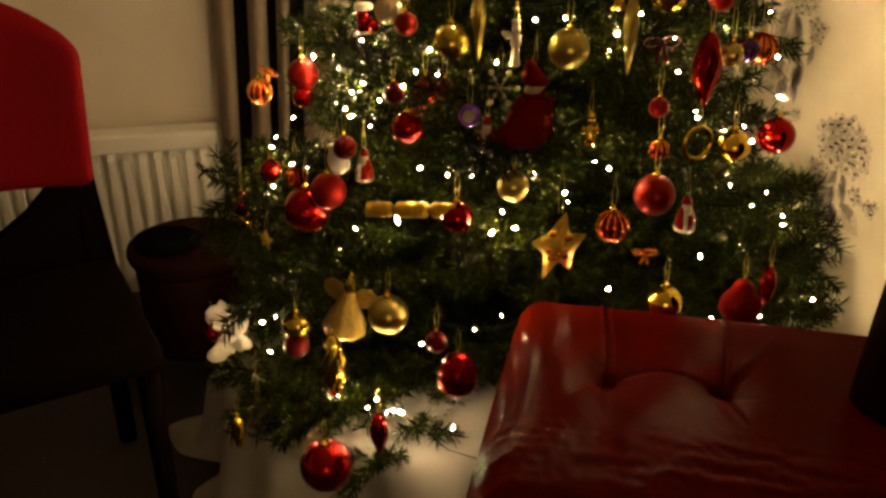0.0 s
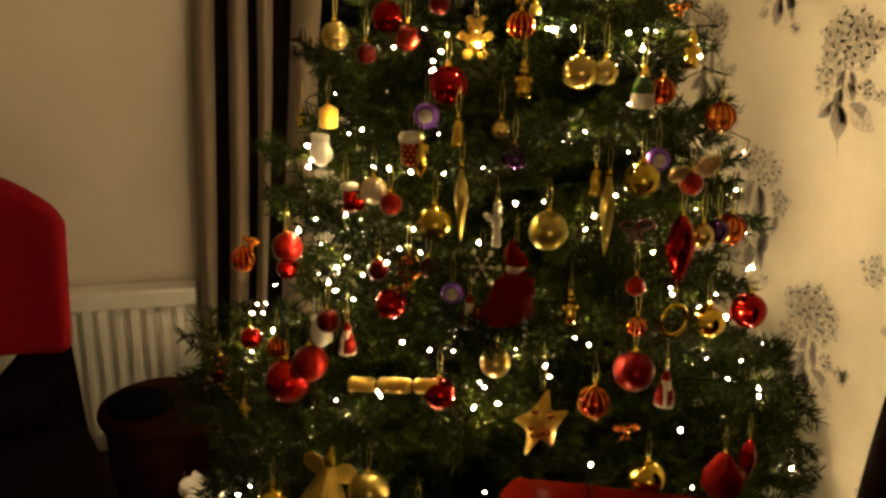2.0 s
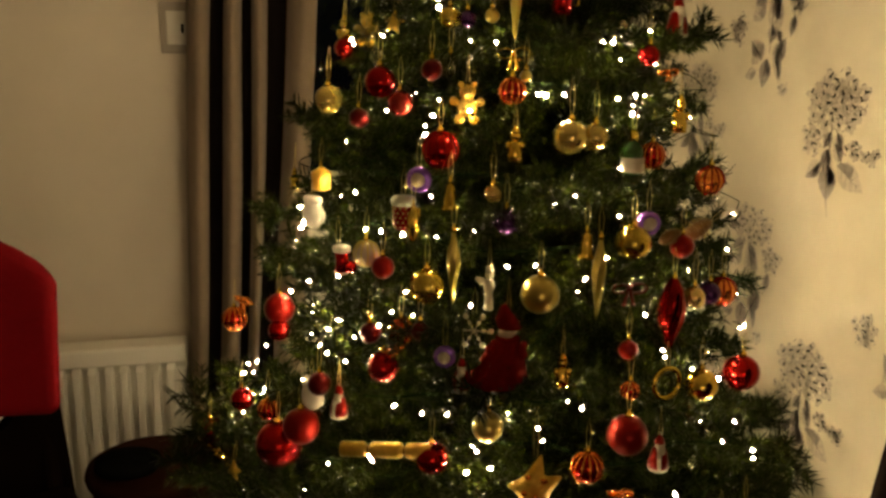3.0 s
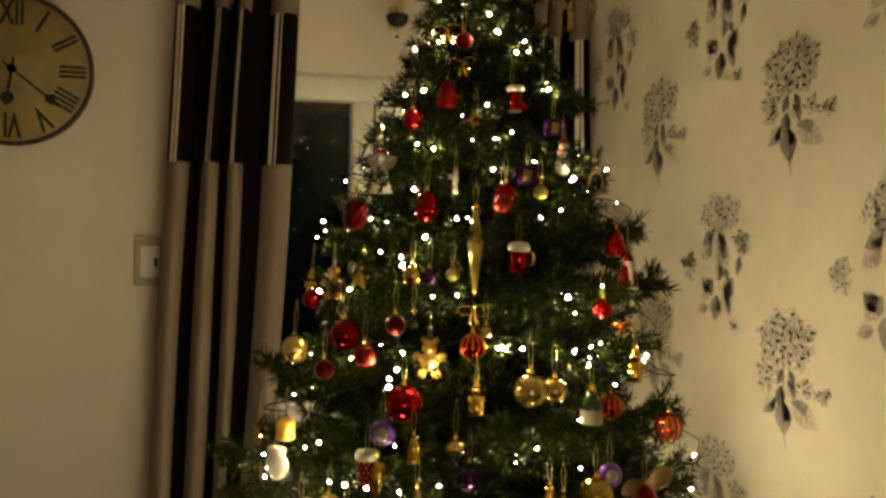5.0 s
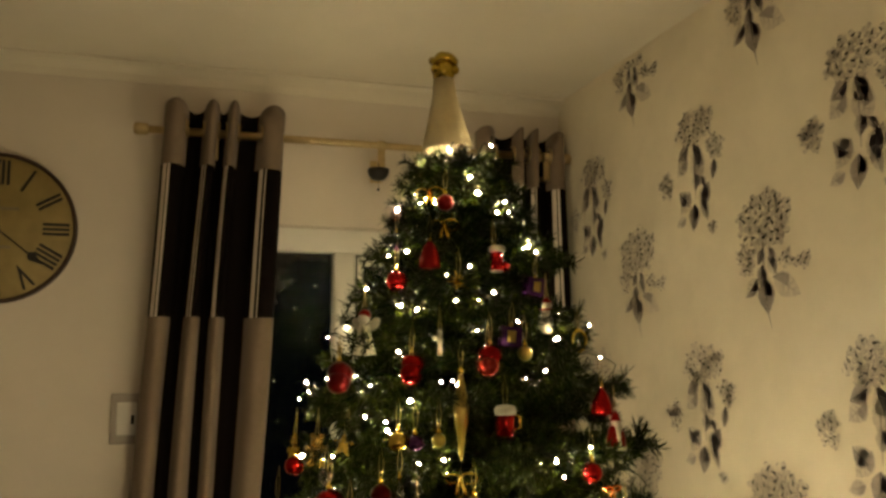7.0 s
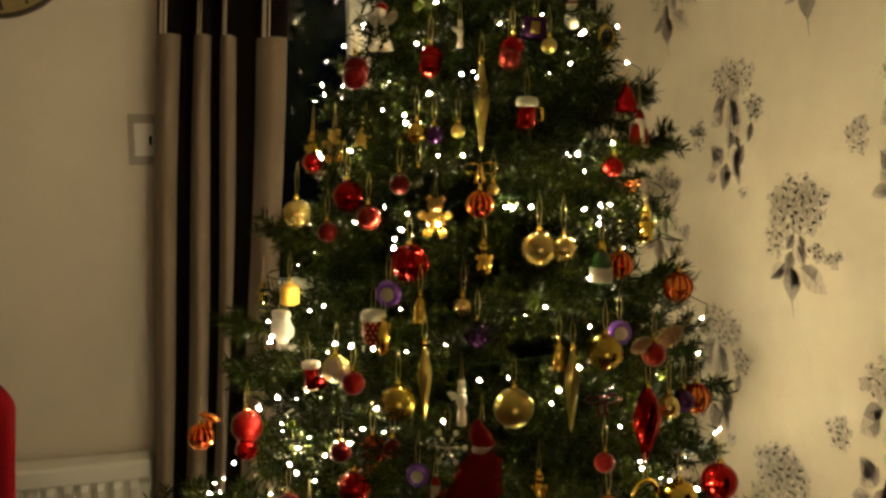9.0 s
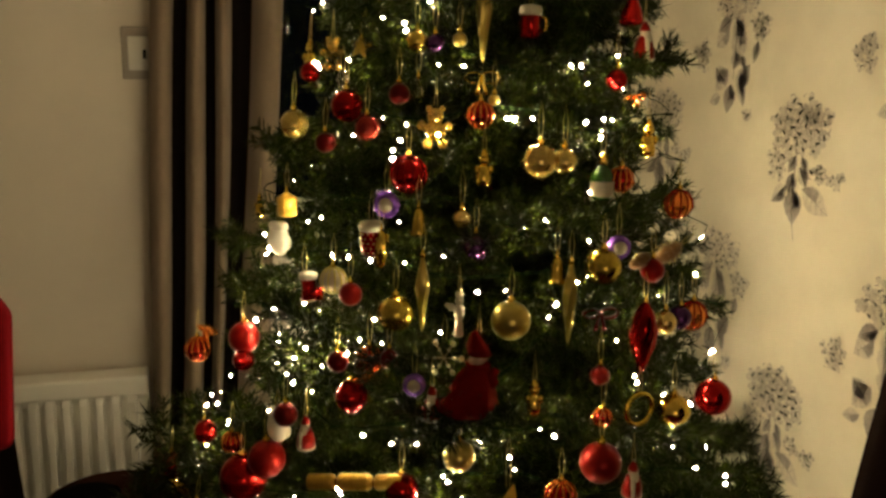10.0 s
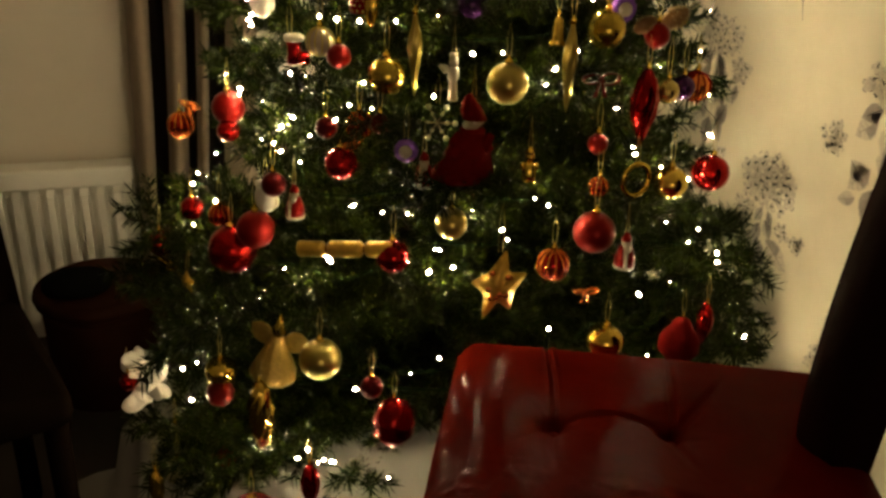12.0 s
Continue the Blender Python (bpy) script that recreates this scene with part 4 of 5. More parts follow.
def build_soldier(bm, d):
    add_lathe(bm, [(0.10 * d, -0.5 * d), (0.11 * d, -0.46 * d), (0.075 * d, -0.1 * d), (0.12 * d, 0.0), (0.11 * d, 0.18 * d), (0.05 * d, 0.22 * d)], 12)
    add_ball(bm, 0, 0, 0.30 * d, 0.10 * d)
    add_lathe(bm, [(0.08 * d, 0.36 * d), (0.09 * d, 0.5 * d), (1e-4, 0.5 * d)], 12)
    add_lathe(bm, [(0.02 * d, 0), (0.10 * d, 0.12 * d), (0.03 * d, 0.28 * d)], 8, m=pose(-0.06 * d, 0, 0.10 * d, 0, -62, 0) @ Matrix.Diagonal((1, 0.4, 1, 1)))


def build_fairy(bm, d):
    add_lathe(bm, [(1e-4, -0.5 * d), (0.24 * d, -0.47 * d), (0.15 * d, -0.1 * d), (0.10 * d, 0.12 * d)], 18, flute=0.06, flutes=8)
    add_ball(bm, 0, -0.01 * d, 0.25 * d, 0.12 * d)
    add_ball(bm, 0, 0.02 * d, 0.31 * d, 0.13 * d, mi=1)
    for s in (-1, 1):
        add_lathe(bm, [(1e-4, 0), (0.11 * d, 0.18 * d), (0.09 * d, 0.34 * d), (1e-4, 0.42 * d)], 10, m=pose(0, 0.07 * d, -0.02 * d, 0, s * 50, 0) @ Matrix.Diagonal((1, 0.2, 1, 1)))


STAR_ARMS = ((81, 1.12), (174, 0.80), (249, 1.18), (295, 0.86), (388, 0.90))      # bearing and reach of a hand-sewn star's arms


def star_mesh(d, arms=None, inner=0.48, thick=0.34):
    bm = bmesh.new()
    R = d / 2
    f, b = bm.verts.new((0, -thick * R, 0)), bm.verts.new((0, thick * R, 0))
    arms = arms or [(90 + 72 * k, 1.0) for k in range(5)]
    rays = []
    for k, (deg, reach) in enumerate(arms):
        nxt = arms[(k + 1) % 5][0]
        nxt += 360 if nxt < deg else 0
        rays += [(deg, reach * R), ((deg + nxt) / 2, inner * R)]
    rim = []
    for deg, rr in rays:
        a = radians(deg)
        rim.append((bm.verts.new((rr * math.cos(a), -0.06 * R, rr * math.sin(a))), bm.verts.new((rr * math.cos(a), 0.06 * R, rr * math.sin(a)))))
    for k in range(10):
        (a0, a1), (b0, b1) = rim[k], rim[(k + 1) % 10]
        bm.faces.new((f, a0, b0)), bm.faces.new((b, b1, a1)), bm.faces.new((a0, a1, b1, b0))
    bmesh.ops.recalc_face_normals(bm, faces=bm.faces[:])
    bmesh.ops.bevel(bm, geom=bm.edges[:], offset=R * 0.05, segments=3, affect="EDGES")
    return bm


def star(x, y, z, d):
    big = d > 0.06
    e = thing("star_ornament", x, y, z, "puffy gold fabric star with stitched amber patches" if big else "small gold star ornament on a thread", 0 if big else 8)
    body = part("body", star_mesh(d, STAR_ARMS if big else None), O_STAR, e)
    if big:
        rs = random.Random(4)
        for k in range(9):
            px, pz = rs.uniform(-0.17, 0.17), rs.uniform(-0.20, 0.24)
            part("patch", lathe([(d * 0.05, -0.001), (d * 0.045, 0.0012), (1e-4, 0.0016)], 7, m=pose(px * d, -d * (0.165 - 0.42 * math.hypot(px, pz)), pz * d, 90 + 40 * pz, 0, 40 * px)), O_AMBER, body, "amber stitched patch")
    cord(e, d * 0.50, 0.08 if big else 0.04)


def burst(x, y, z, d):
    e = thing("starburst_ornament", x, y, z, "small gold starburst ornament with many rays")
    for k in range(10):
        a = 2 * math.pi * k / 10
        rr = d / 2 * (1 if k % 2 else 0.75)
        part("ray", tube([(0, 0, 0), (rr * 0.5 * math.cos(a), -0.004 * (k % 3), rr * 0.5 * math.sin(a)), (rr * math.cos(a), 0, rr * math.sin(a))], 0.003, 5, 0.0006), O_GOLD, e)
    cord(e, d * 0.3, 0.05)


def cracker(x, y, z, d):
    e = thing("christmas_cracker", x, y, z, "gold paper cracker lying on a branch", -5)
    r = d * 0.085
    prof = []
    for k in range(41):
        s = k / 40
        w = r * (1 - 0.62 * math.exp(-((s - 0.30) / 0.022) ** 2) - 0.62 * math.exp(-((s - 0.70) / 0.022) ** 2))
        prof.append((w * (1.0 if 0.3 < s < 0.7 else 0.96), (s - 0.5) * d))
    part("tube", lathe(prof, 24, m=pose(0, 0, 0, 0, 90, 0), flute=0.03, flutes=11), O_STAR, e)
    for s in (-0.2, 0.2):
        part("ribbon", lathe([(r * 0.46, -0.003), (r * 0.5, 0), (r * 0.46, 0.003)], 16, m=pose(s * d, 0, 0, 0, 90, 0)), O_DARKRED, e, "dark ribbon tie")


def cone(x, y, z, d):
    e = thing("pine_cone", x, y, z, "gold-tipped brown pine cone", 60)
    part("core", lathe([(1e-4, -0.5 * d), (0.16 * d, -0.38 * d), (0.24 * d, -0.05 * d), (0.15 * d, 0.3 * d), (1e-4, 0.5 * d)], 14), O_BROWN, e)
    bm = bmesh.new()
    for j in range(10):
        h = (-0.42 + 0.088 * j) * d
        rr = 0.30 * d * math.sin(math.pi * (j + 1.4) / 12.4)
        for i in range(9):
            a = 2 * math.pi * (i + 0.5 * (j % 2)) / 9
            o, t = Vector((math.cos(a), math.sin(a), 0)), Vector((-math.sin(a), math.cos(a), 0))
            p = [o * rr * 0.5 + Vector((0, 0, h + 0.04 * d)), o * rr + t * 0.07 * d + Vector((0, 0, h)), o * rr * 1.12 + Vector((0, 0, h - 0.02 * d)), o * rr - t * 0.07 * d + Vector((0, 0, h))]
            bm.faces.new([bm.verts.new(v) for v in p]).material_index = j % 2
    part("scales", bm, [O_BROWN, O_GOLDMATT], e)
    cord(e, 0.48 * d, 0.03)


def ribbon_bow(material, label):
    def make(x, y, z, d):
        e = thing("bow_ornament", x, y, z, label)
        for s in (-1, 1):
            bm = bmesh.new()
            loop = [Vector((s * d * 0.26 * (1 - math.cos(t)), -0.006 * math.sin(t), d * 0.17 * math.sin(t))) for t in [2 * math.pi * i / 14 for i in range(14)]]
            lo = [(bm.verts.new(p + Vector((0, -0.006, 0))), bm.verts.new(p + Vector((0, 0.006, 0)))) for p in loop]
            for k in range(14):
                a, b = lo[k], lo[(k + 1) % 14]
                bm.faces.new((a[0], a[1], b[1], b[0]))
            part("loop", bm, material, e).modifiers.new("thick", "SOLIDIFY").thickness = 0.0015
            bm = bmesh.new()
            tail = [(bm.verts.new((s * d * 0.02 * (1 + k * 1.6) - 0.12 * d * 0.5, -0.003 - 0.003 * math.sin(k), -d * 0.13 * k)), bm.verts.new((s * d * 0.02 * (1 + k * 1.6) + 0.12 * d * 0.5, -0.003 + 0.003 * math.sin(k), -d * 0.125 * k))) for k in range(5)]
            for a, b in zip(tail, tail[1:]):
                bm.faces.new((a[0], a[1], b[1], b[0]))
            part("tail", bm, material, e).modifiers.new("thick", "SOLIDIFY").thickness = 0.0012
        part("knot", lathe(sphere_profile(d * 0.09, 8), 12), material, e)
    return make


def ring(x, y, z, d):
    e = thing("ring_ornament", x, y, z, "open gold hoop ornament", 0, 15)
    part("hoop", tube([(0.42 * d * math.cos(t), 0, 0.42 * d * math.sin(t)) for t in [2 * math.pi * i / 32 for i in range(32)]], 0.07 * d, 10, closed=True), O_GOLD, e)
    cord(e, 0.48 * d, 0.04)


def angel(x, y, z, d):
    e = thing("gauze_angel_ornament", x, y, z, "gold gauze cone ornament with wide folded wings", 10)
    part("skirt", lathe([(0.27 * d, -0.42 * d), (0.29 * d, -0.36 * d), (0.23 * d, -0.2 * d), (0.10 * d, 0.1 * d), (0.05 * d, 0.2 * d)], 26, flute=0.05, flutes=9, close=False), O_GAUZE, e).modifiers.new("thick", "SOLIDIFY").thickness = 0.0015
    part("top", lathe([(0.05 * d, 0.16 * d), (0.09 * d, 0.24 * d), (0.06 * d, 0.34 * d), (0.015 * d, 0.46 * d), (1e-4, 0.5 * d)], 14), O_GOLDGLIT, e)
    for s in (-1, 1):
        part("wing", lathe([(1e-4, 0), (0.07 * d, 0.06 * d), (0.12 * d, 0.16 * d), (0.15 * d, 0.28 * d), (0.11 * d, 0.38 * d), (1e-4, 0.44 * d)], 18, m=pose(0, 0.05 * d, -0.02 * d, 0, s * 58, 0) @ Matrix.Diagonal((1, 0.16, 1, 1))), O_GAUZE, e)


def dove(x, y, z, d):
    e = thing("feather_ornament", x, y, z, "white feathery flower ornament")
    rr = random.Random(3)
    for k in range(15):
        a = 2 * math.pi * k / 15 * 2.4
        ln = d * rr.uniform(0.26, 0.36)
        part("petal", lathe([(1e-4, 0), (0.2 * ln, 0.12 * ln), (0.36 * ln, 0.36 * ln), (0.40 * ln, 0.6 * ln), (0.30 * ln, 0.84 * ln), (0.15 * ln, 0.96 * ln), (1e-4, ln)], 14, m=pose(rr.uniform(-0.06, 0.06) * d, -0.02, (0.36 - 0.05 * k) * d, 40 * math.sin(a), 110 * math.cos(a), 20 * k) @ Matrix.Diagonal((1, 0.22, 1, 1))), O_FEATHER, e)
    part("stem", tube([(0, 0, -0.4 * d), (0.002, 0, 0), (0, 0, 0.45 * d)], 0.002, 5), M_STEM, e)


def mitten(x, y, z, d):
    e = thing("mitten_ornament", x, y, z, "white felt mitten ornament")
    bm = bmesh.new()
    add_ball(bm, 0, 0, 0, 0.36 * d, squash=1.25)
    add_ball(bm, 0.28 * d, 0, -0.05 * d, 0.15 * d, squash=1.5)
    for v in bm.verts:
        v.co.y *= 0.4
    part("mitt", bm, O_FEATHER, e)
    part("cuff", lathe([(0.27 * d, 0.30 * d), (0.31 * d, 0.34 * d), (0.31 * d, 0.46 * d), (0.26 * d, 0.5 * d)], 16, m=Matrix.Diagonal((1, 0.5, 1, 1))), O_FEATHER, e)
    cord(e, 0.48 * d, 0.04)


def box_gift(x, y, z, d):
    e = thing("gift_box_ornament", x, y, z, "tiny purple gift box with gold ribbon", 6)
    part("box", box(-d * 0.42, -d * 0.3, -d * 0.4, d * 0.42, d * 0.3, d * 0.4, d * 0.04), O_PLUM, e)
    part("ribbon", box(-d * 0.16, -d * 0.31, -d * 0.22, d * 0.16, -d * 0.29, d * 0.22, d * 0.008), O_GOLDMATT, e, "gold square on the box")
    part("bow", lathe(sphere_profile(d * 0.12, 6), 10, m=pose(0, 0, 0.42 * d), flute=0.25, flutes=4), O_GOLD, e)
    cord(e, 0.5 * d, 0.04)


def red_leaf(x, y, z, d):
    e = thing("bauble", x, y, z, "red glittery bauble with an amber leaf")
    r = d / 2
    part("ball", lathe(sphere_profile(r, 16), 28), O_REDGLIT, e)
    part("leaf", lathe([(1e-4, 0), (0.16 * d, 0.25 * d), (0.14 * d, 0.55 * d), (1e-4, 0.85 * d)], 12, m=pose(0, -0.1 * d, 0.42 * d, 0, 62, 0) @ Matrix.Diagonal((1, 0.35, 1, 1))), O_AMBER, e, "shiny amber leaf")
    cap(e, r - 0.001, 0.006)


def tag(x, y, z, d):
    e = thing("crystal_ornament", x, y, z, "small clear faceted crystal ornament")
    part("crystal", lathe([(1e-4, -0.5 * d), (0.3 * d, -0.1 * d), (0.34 * d, 0.15 * d), (0.2 * d, 0.45 * d), (1e-4, 0.5 * d)], 8), O_CLEAR, e, smooth=False)
    cord(e, 0.5 * d, 0.04)


def snowflake(x, y, z, d):
    e = thing("snowflake_ornament", x, y, z, "white beaded wire snowflake ornament")
    for k in range(6):
        a = math.pi * k / 3
        c, s = math.cos(a), math.sin(a)
        part("spoke", tube([(0, 0, 0), (0.5 * d * c, 0, 0.5 * d * s)], 0.0009, 4), O_PEARL, e)
        part("bead", lathe(sphere_profile(0.075 * d, 8), 12, m=pose(0.46 * d * c, 0, 0.46 * d * s)), O_WHITE, e)
        part("bead", lathe(sphere_profile(0.045 * d, 8), 10, m=pose(0.25 * d * c, 0, 0.25 * d * s)), O_WHITE, e)
    cord(e, 0.5 * d, 0.04)


red_glass = striped_bauble(O_RED, O_REDGLIT, "glossy red bauble with glitter ribs")
red_shiny = bauble(O_RED, "shiny red mirror bauble")
red_matt = bauble(O_REDMATT, "satin red bauble with a gold cap")
red_glitter = bauble(O_REDGLIT, "red glitter bauble with gold cap")
dark_red = bauble(O_DARKRED, "dark red satin bauble")
gold_glitter = bauble(O_GOLDGLIT, "gold glitter bauble on a thread")
gold_matt = bauble(O_GOLDMATT, "satin champagne-gold bauble on a thread")
gold_shiny = bauble(O_GOLD, "shiny gold bauble on a thread", 0.9)
pink = bauble(O_PINK, "dusty pink frosted bauble")
plum = bauble(O_PLUM, "dark plum foil bauble on a thread")
white_ball = bauble(O_WHITE, "white frosted bauble on a thread")
pearl = bauble(O_PEARL, "beige pearl bauble on a thread")
amber_glass = glass_bauble(O_GLASS, "clear amber glass bauble with a gold core")
red_amber = striped_bauble(O_RED, O_AMBER, "red bauble with amber foil bands")
amber_red = striped_bauble(O_AMBER, O_RED, "amber foil bauble with red bands")
striped = striped_bauble(O_PEARL, O_GOLDMATT, "pearl bauble with gold stripes")
crystal_drop = lathe_drop([(0.0, -0.5), (0.16, -0.28), (0.19, -0.1), (0.05, 0.35), (0.02, 0.5)], O_CLEAR, "clear glass teardrop ornament")
gold_drop = lathe_drop([(0.0, -0.5), (0.08, -0.42), (0.155, -0.15), (0.165, 0.12), (0.12, 0.36), (0.05, 0.5)], O_GOLD, "long twisted gold glass drop", flute=0.09, flutes=8, twist=22)
red_drop = lathe_drop([(0.0, -0.5), (0.05, -0.40), (0.16, -0.08), (0.175, 0.12), (0.12, 0.36), (0.04, 0.5)], O_RED, "long ribbed shiny red glass drop", flute=0.08, flutes=9, twist=10)
icicle = lathe_drop([(0.0, -0.5), (0.025, -0.42), (0.055, -0.15), (0.085, 0.08), (0.075, 0.22), (0.03, 0.42), (0.02, 0.5)], O_GOLDMATT, "slim champagne-gold icicle ornament", "icicle_ornament", flute=0.10, flutes=6, twist=14)
bell = lathe_drop([(0.30, -0.5), (0.33, -0.47), (0.24, -0.30), (0.20, 0.10), (0.16, 0.36), (0.05, 0.5)], O_GOLD, "small gold bell ornament", "bell_ornament")
red_bell = lathe_drop([(0.36, -0.5), (0.39, -0.42), (0.34, -0.1), (0.22, 0.3), (0.08, 0.48), (0.02, 0.5)], O_FELT, "red felt bell ornament", "bell_ornament")
pear = lathe_drop([(0.0, -0.5), (0.24, -0.46), (0.42, -0.22), (0.40, 0.02), (0.24, 0.26), (0.16, 0.42), (0.05, 0.5)], O_FELT, "large red pear ornament", "pear_ornament")
egg = lathe_drop([(0.0, -0.5), (0.22, -0.45), (0.40, -0.2), (0.41, 0.05), (0.30, 0.32), (0.12, 0.47), (0.03, 0.5)], O_REDGLIT, "large red egg-shaped bauble with gold flecks", "egg_ornament")
cap_red = lathe_drop([(0.36, -0.5), (0.40, -0.40), (0.36, -0.1), (0.22, 0.25), (0.05, 0.5)], O_REDGLIT, "red glitter cap ornament", "cap_ornament")
yellow_mug = lathe_drop([(0.28, -0.5), (0.38, -0.46), (0.42, 0.2), (0.40, 0.28), (0.2, 0.4), (0.05, 0.5)], O_YELLOW, "yellow cup ornament with a rounded lid", "cup_ornament")
bead_mug = mug(O_REDMATT, True)
red_mug = mug(O_RED, False)
teddy = plain_figure("teddy_ornament", "honey glass teddy ornament with a light behind", build_teddy, [O_AMBERLIT])
figure = plain_figure("figure_ornament", "small gold figure ornament", build_figure, [O_GOLD])

santa = plain_figure("painted_figure_ornament", "small red and white painted figure ornament", build_santa, [O_REDMATT, O_WHITE])
snowman = plain_figure("snowman_ornament", "white snowman ornament with a red scarf", build_snowman, [O_REDMATT, O_WHITE])
doll = plain_figure("doll_ornament", "large red felt doll ornament with a pale face", build_doll, [O_FELT, O_PEARL])
soldier = plain_figure("white_figure_ornament", "slim white painted figure ornament", build_soldier, [O_WHITE])
fairy = plain_figure("fairy_ornament", "white winged doll ornament with a red cap", build_fairy, [O_WHITE, O_REDMATT])
bow_gold = ribbon_bow(O_GOLD, "shiny gold ribbon bow")
bow_amber = ribbon_bow(O_AMBER, "shiny amber ribbon bow")
bow_red = ribbon_bow(O_DARKRED, "dark red ribbon bow")


def hang(kind, x, y, z, size):
    kind(min(x, XR - size / 2 - 0.01), y, z, size)


hang(red_glass, 0.312, 1.339, 1.215, 0.056)
hang(gold_glitter, 0.280, 1.284, 1.010, 0.056)
hang(gold_matt, 0.441, 1.216, 1.008, 0.060)
hang(amber_glass, 0.502, 1.274, 1.240, 0.054)
hang(amber_glass, 0.541, 1.270, 1.240, 0.041)
hang(teddy, 0.353, 1.336, 1.287, 0.068)
hang(dark_red, 0.307, 1.384, 1.336, 0.034)
hang(crystal_drop, 0.334, 1.369, 1.343, 0.039)
hang(red_shiny, 0.236, 1.451, 1.314, 0.052)
hang(pink, 0.261, 1.407, 1.282, 0.040)
hang(dark_red, 0.203, 1.464, 1.254, 0.034)
hang(amber_glass, 0.165, 1.564, 1.277, 0.050)
hang(yellow_mug, 0.144, 1.510, 1.147, 0.041)
hang(mitten, 0.128, 1.501, 1.088, 0.060)
hang(sweet, 0.279, 1.343, 1.168, 0.042)
hang(bead_mug, 0.254, 1.342, 1.114, 0.055)
hang(gold_drop, 0.267, 1.328, 1.101, 0.061)
hang(bell, 0.321, 1.308, 1.147, 0.043)
hang(amber_glass, 0.381, 1.279, 1.154, 0.028)
hang(plum, 0.398, 1.261, 1.113, 0.039)
hang(figure, 0.417, 1.288, 1.230, 0.057)
hang(red_amber, 0.418, 1.313, 1.307, 0.040)
hang(gold_matt, 0.440, 1.315, 1.330, 0.018)
hang(icicle, 0.436, 1.363, 1.457, 0.145)
hang(bow_gold, 0.424, 1.330, 1.363, 0.050)
hang(red_mug, 0.507, 1.346, 1.447, 0.051)
hang(gold_glitter, 0.339, 1.398, 1.417, 0.035)
hang(plum, 0.364, 1.383, 1.415, 0.027)
hang(gold_matt, 0.398, 1.364, 1.420, 0.023)
hang(red_shiny, 0.369, 1.429, 1.527, 0.039)
hang(pink, 0.492, 1.384, 1.538, 0.037)
hang(dark_red, 0.265, 1.537, 1.512, 0.042)
hang(figure, 0.198, 1.589, 1.394, 0.057)
hang(red_glitter, 0.194, 1.569, 1.366, 0.034)
hang(teddy, 0.226, 1.520, 1.396, 0.058)
hang(star, 0.262, 1.469, 1.408, 0.042)
hang(tag, 0.234, 1.473, 1.353, 0.034)
hang(cap_red, 0.709, 1.396, 1.477, 0.048)
hang(santa, 0.730, 1.387, 1.426, 0.070)
hang(red_glitter, 0.651, 1.325, 1.363, 0.034)
hang(bow_amber, 0.687, 1.328, 1.336, 0.029)
hang(figure, 0.708, 1.316, 1.271, 0.063)
hang(amber_red, 0.770, 1.310, 1.161, 0.047)
hang(bottle, 0.605, 1.267, 1.216, 0.070)
hang(red_amber, 0.642, 1.275, 1.209, 0.040)
hang(bell, 0.516, 1.224, 1.081, 0.042)
hang(icicle, 0.533, 1.210, 1.029, 0.131)
hang(gold_glitter, 0.595, 1.227, 1.080, 0.057)
hang(sweet, 0.626, 1.241, 1.107, 0.040)
hang(cone, 0.731, 1.266, 1.089, 0.057)
hang(cone, 0.666, 1.241, 1.084, 0.042)
hang(red_matt, 0.689, 1.242, 1.067, 0.039)
hang(red_drop, 0.659, 1.204, 0.966, 0.119)
hang(amber_glass, 0.708, 1.225, 0.985, 0.038)
hang(amber_red, 0.777, 1.255, 0.984, 0.047)
hang(plum, 0.743, 1.238, 0.987, 0.038)
hang(red_shiny, 0.820, 1.241, 0.842, 0.061)
hang(ring, 0.645, 1.178, 0.862, 0.059)
hang(gold_shiny, 0.713, 1.191, 0.849, 0.057)
hang(figure, 0.469, 1.181, 0.898, 0.054)
hang(doll, 0.389, 1.209, 0.935, 0.129)
hang(soldier, 0.367, 1.240, 1.015, 0.068)
hang(santa, 0.322, 1.223, 0.886, 0.057)
hang(sweet, 0.300, 1.243, 0.909, 0.036)
hang(red_leaf, 0.213, 1.294, 0.879, 0.050)
hang(dark_red, 0.197, 1.324, 0.926, 0.034)
hang(boot, 0.159, 1.408, 1.029, 0.048)
hang(striped, 0.199, 1.369, 1.046, 0.042)
hang(red_matt, 0.221, 1.340, 1.029, 0.037)
hang(red_matt, 0.068, 1.525, 0.913, 0.055)
hang(red_glitter, 0.065, 1.509, 0.878, 0.038)
hang(red_amber, -0.009, 1.725, 0.834, 0.048)
hang(dark_red, 0.121, 1.376, 0.825, 0.040)
hang(santa, 0.148, 1.336, 0.810, 0.058)
hang(icicle, 0.318, 1.271, 1.041, 0.120)
hang(bow_red, 0.584, 1.208, 1.012, 0.053)
hang(snowflake, 0.342, 1.230, 0.952, 0.057)
hang(figure, 0.108, 1.621, 1.131, 0.042)
hang(dark_red, 0.267, 1.269, 0.943, 0.030)
hang(red_amber, 0.241, 1.290, 0.938, 0.039)
hang(red_matt, 0.577, 1.183, 0.921, 0.031)
hang(red_amber, 0.577, 1.167, 0.860, 0.029)
hang(bow_amber, 0.009, 1.718, 0.874, 0.049)
hang(mitten, 0.109, 1.386, 0.800, 0.055)
hang(red_matt, 0.091, 1.393, 0.745, 0.062)
hang(red_glitter, 0.055, 1.432, 0.698, 0.081)
hang(red_shiny, 0.275, 1.217, 0.754, 0.051)
hang(red_amber, 0.502, 1.143, 0.751, 0.048)
hang(red_matt, 0.570, 1.152, 0.793, 0.064)
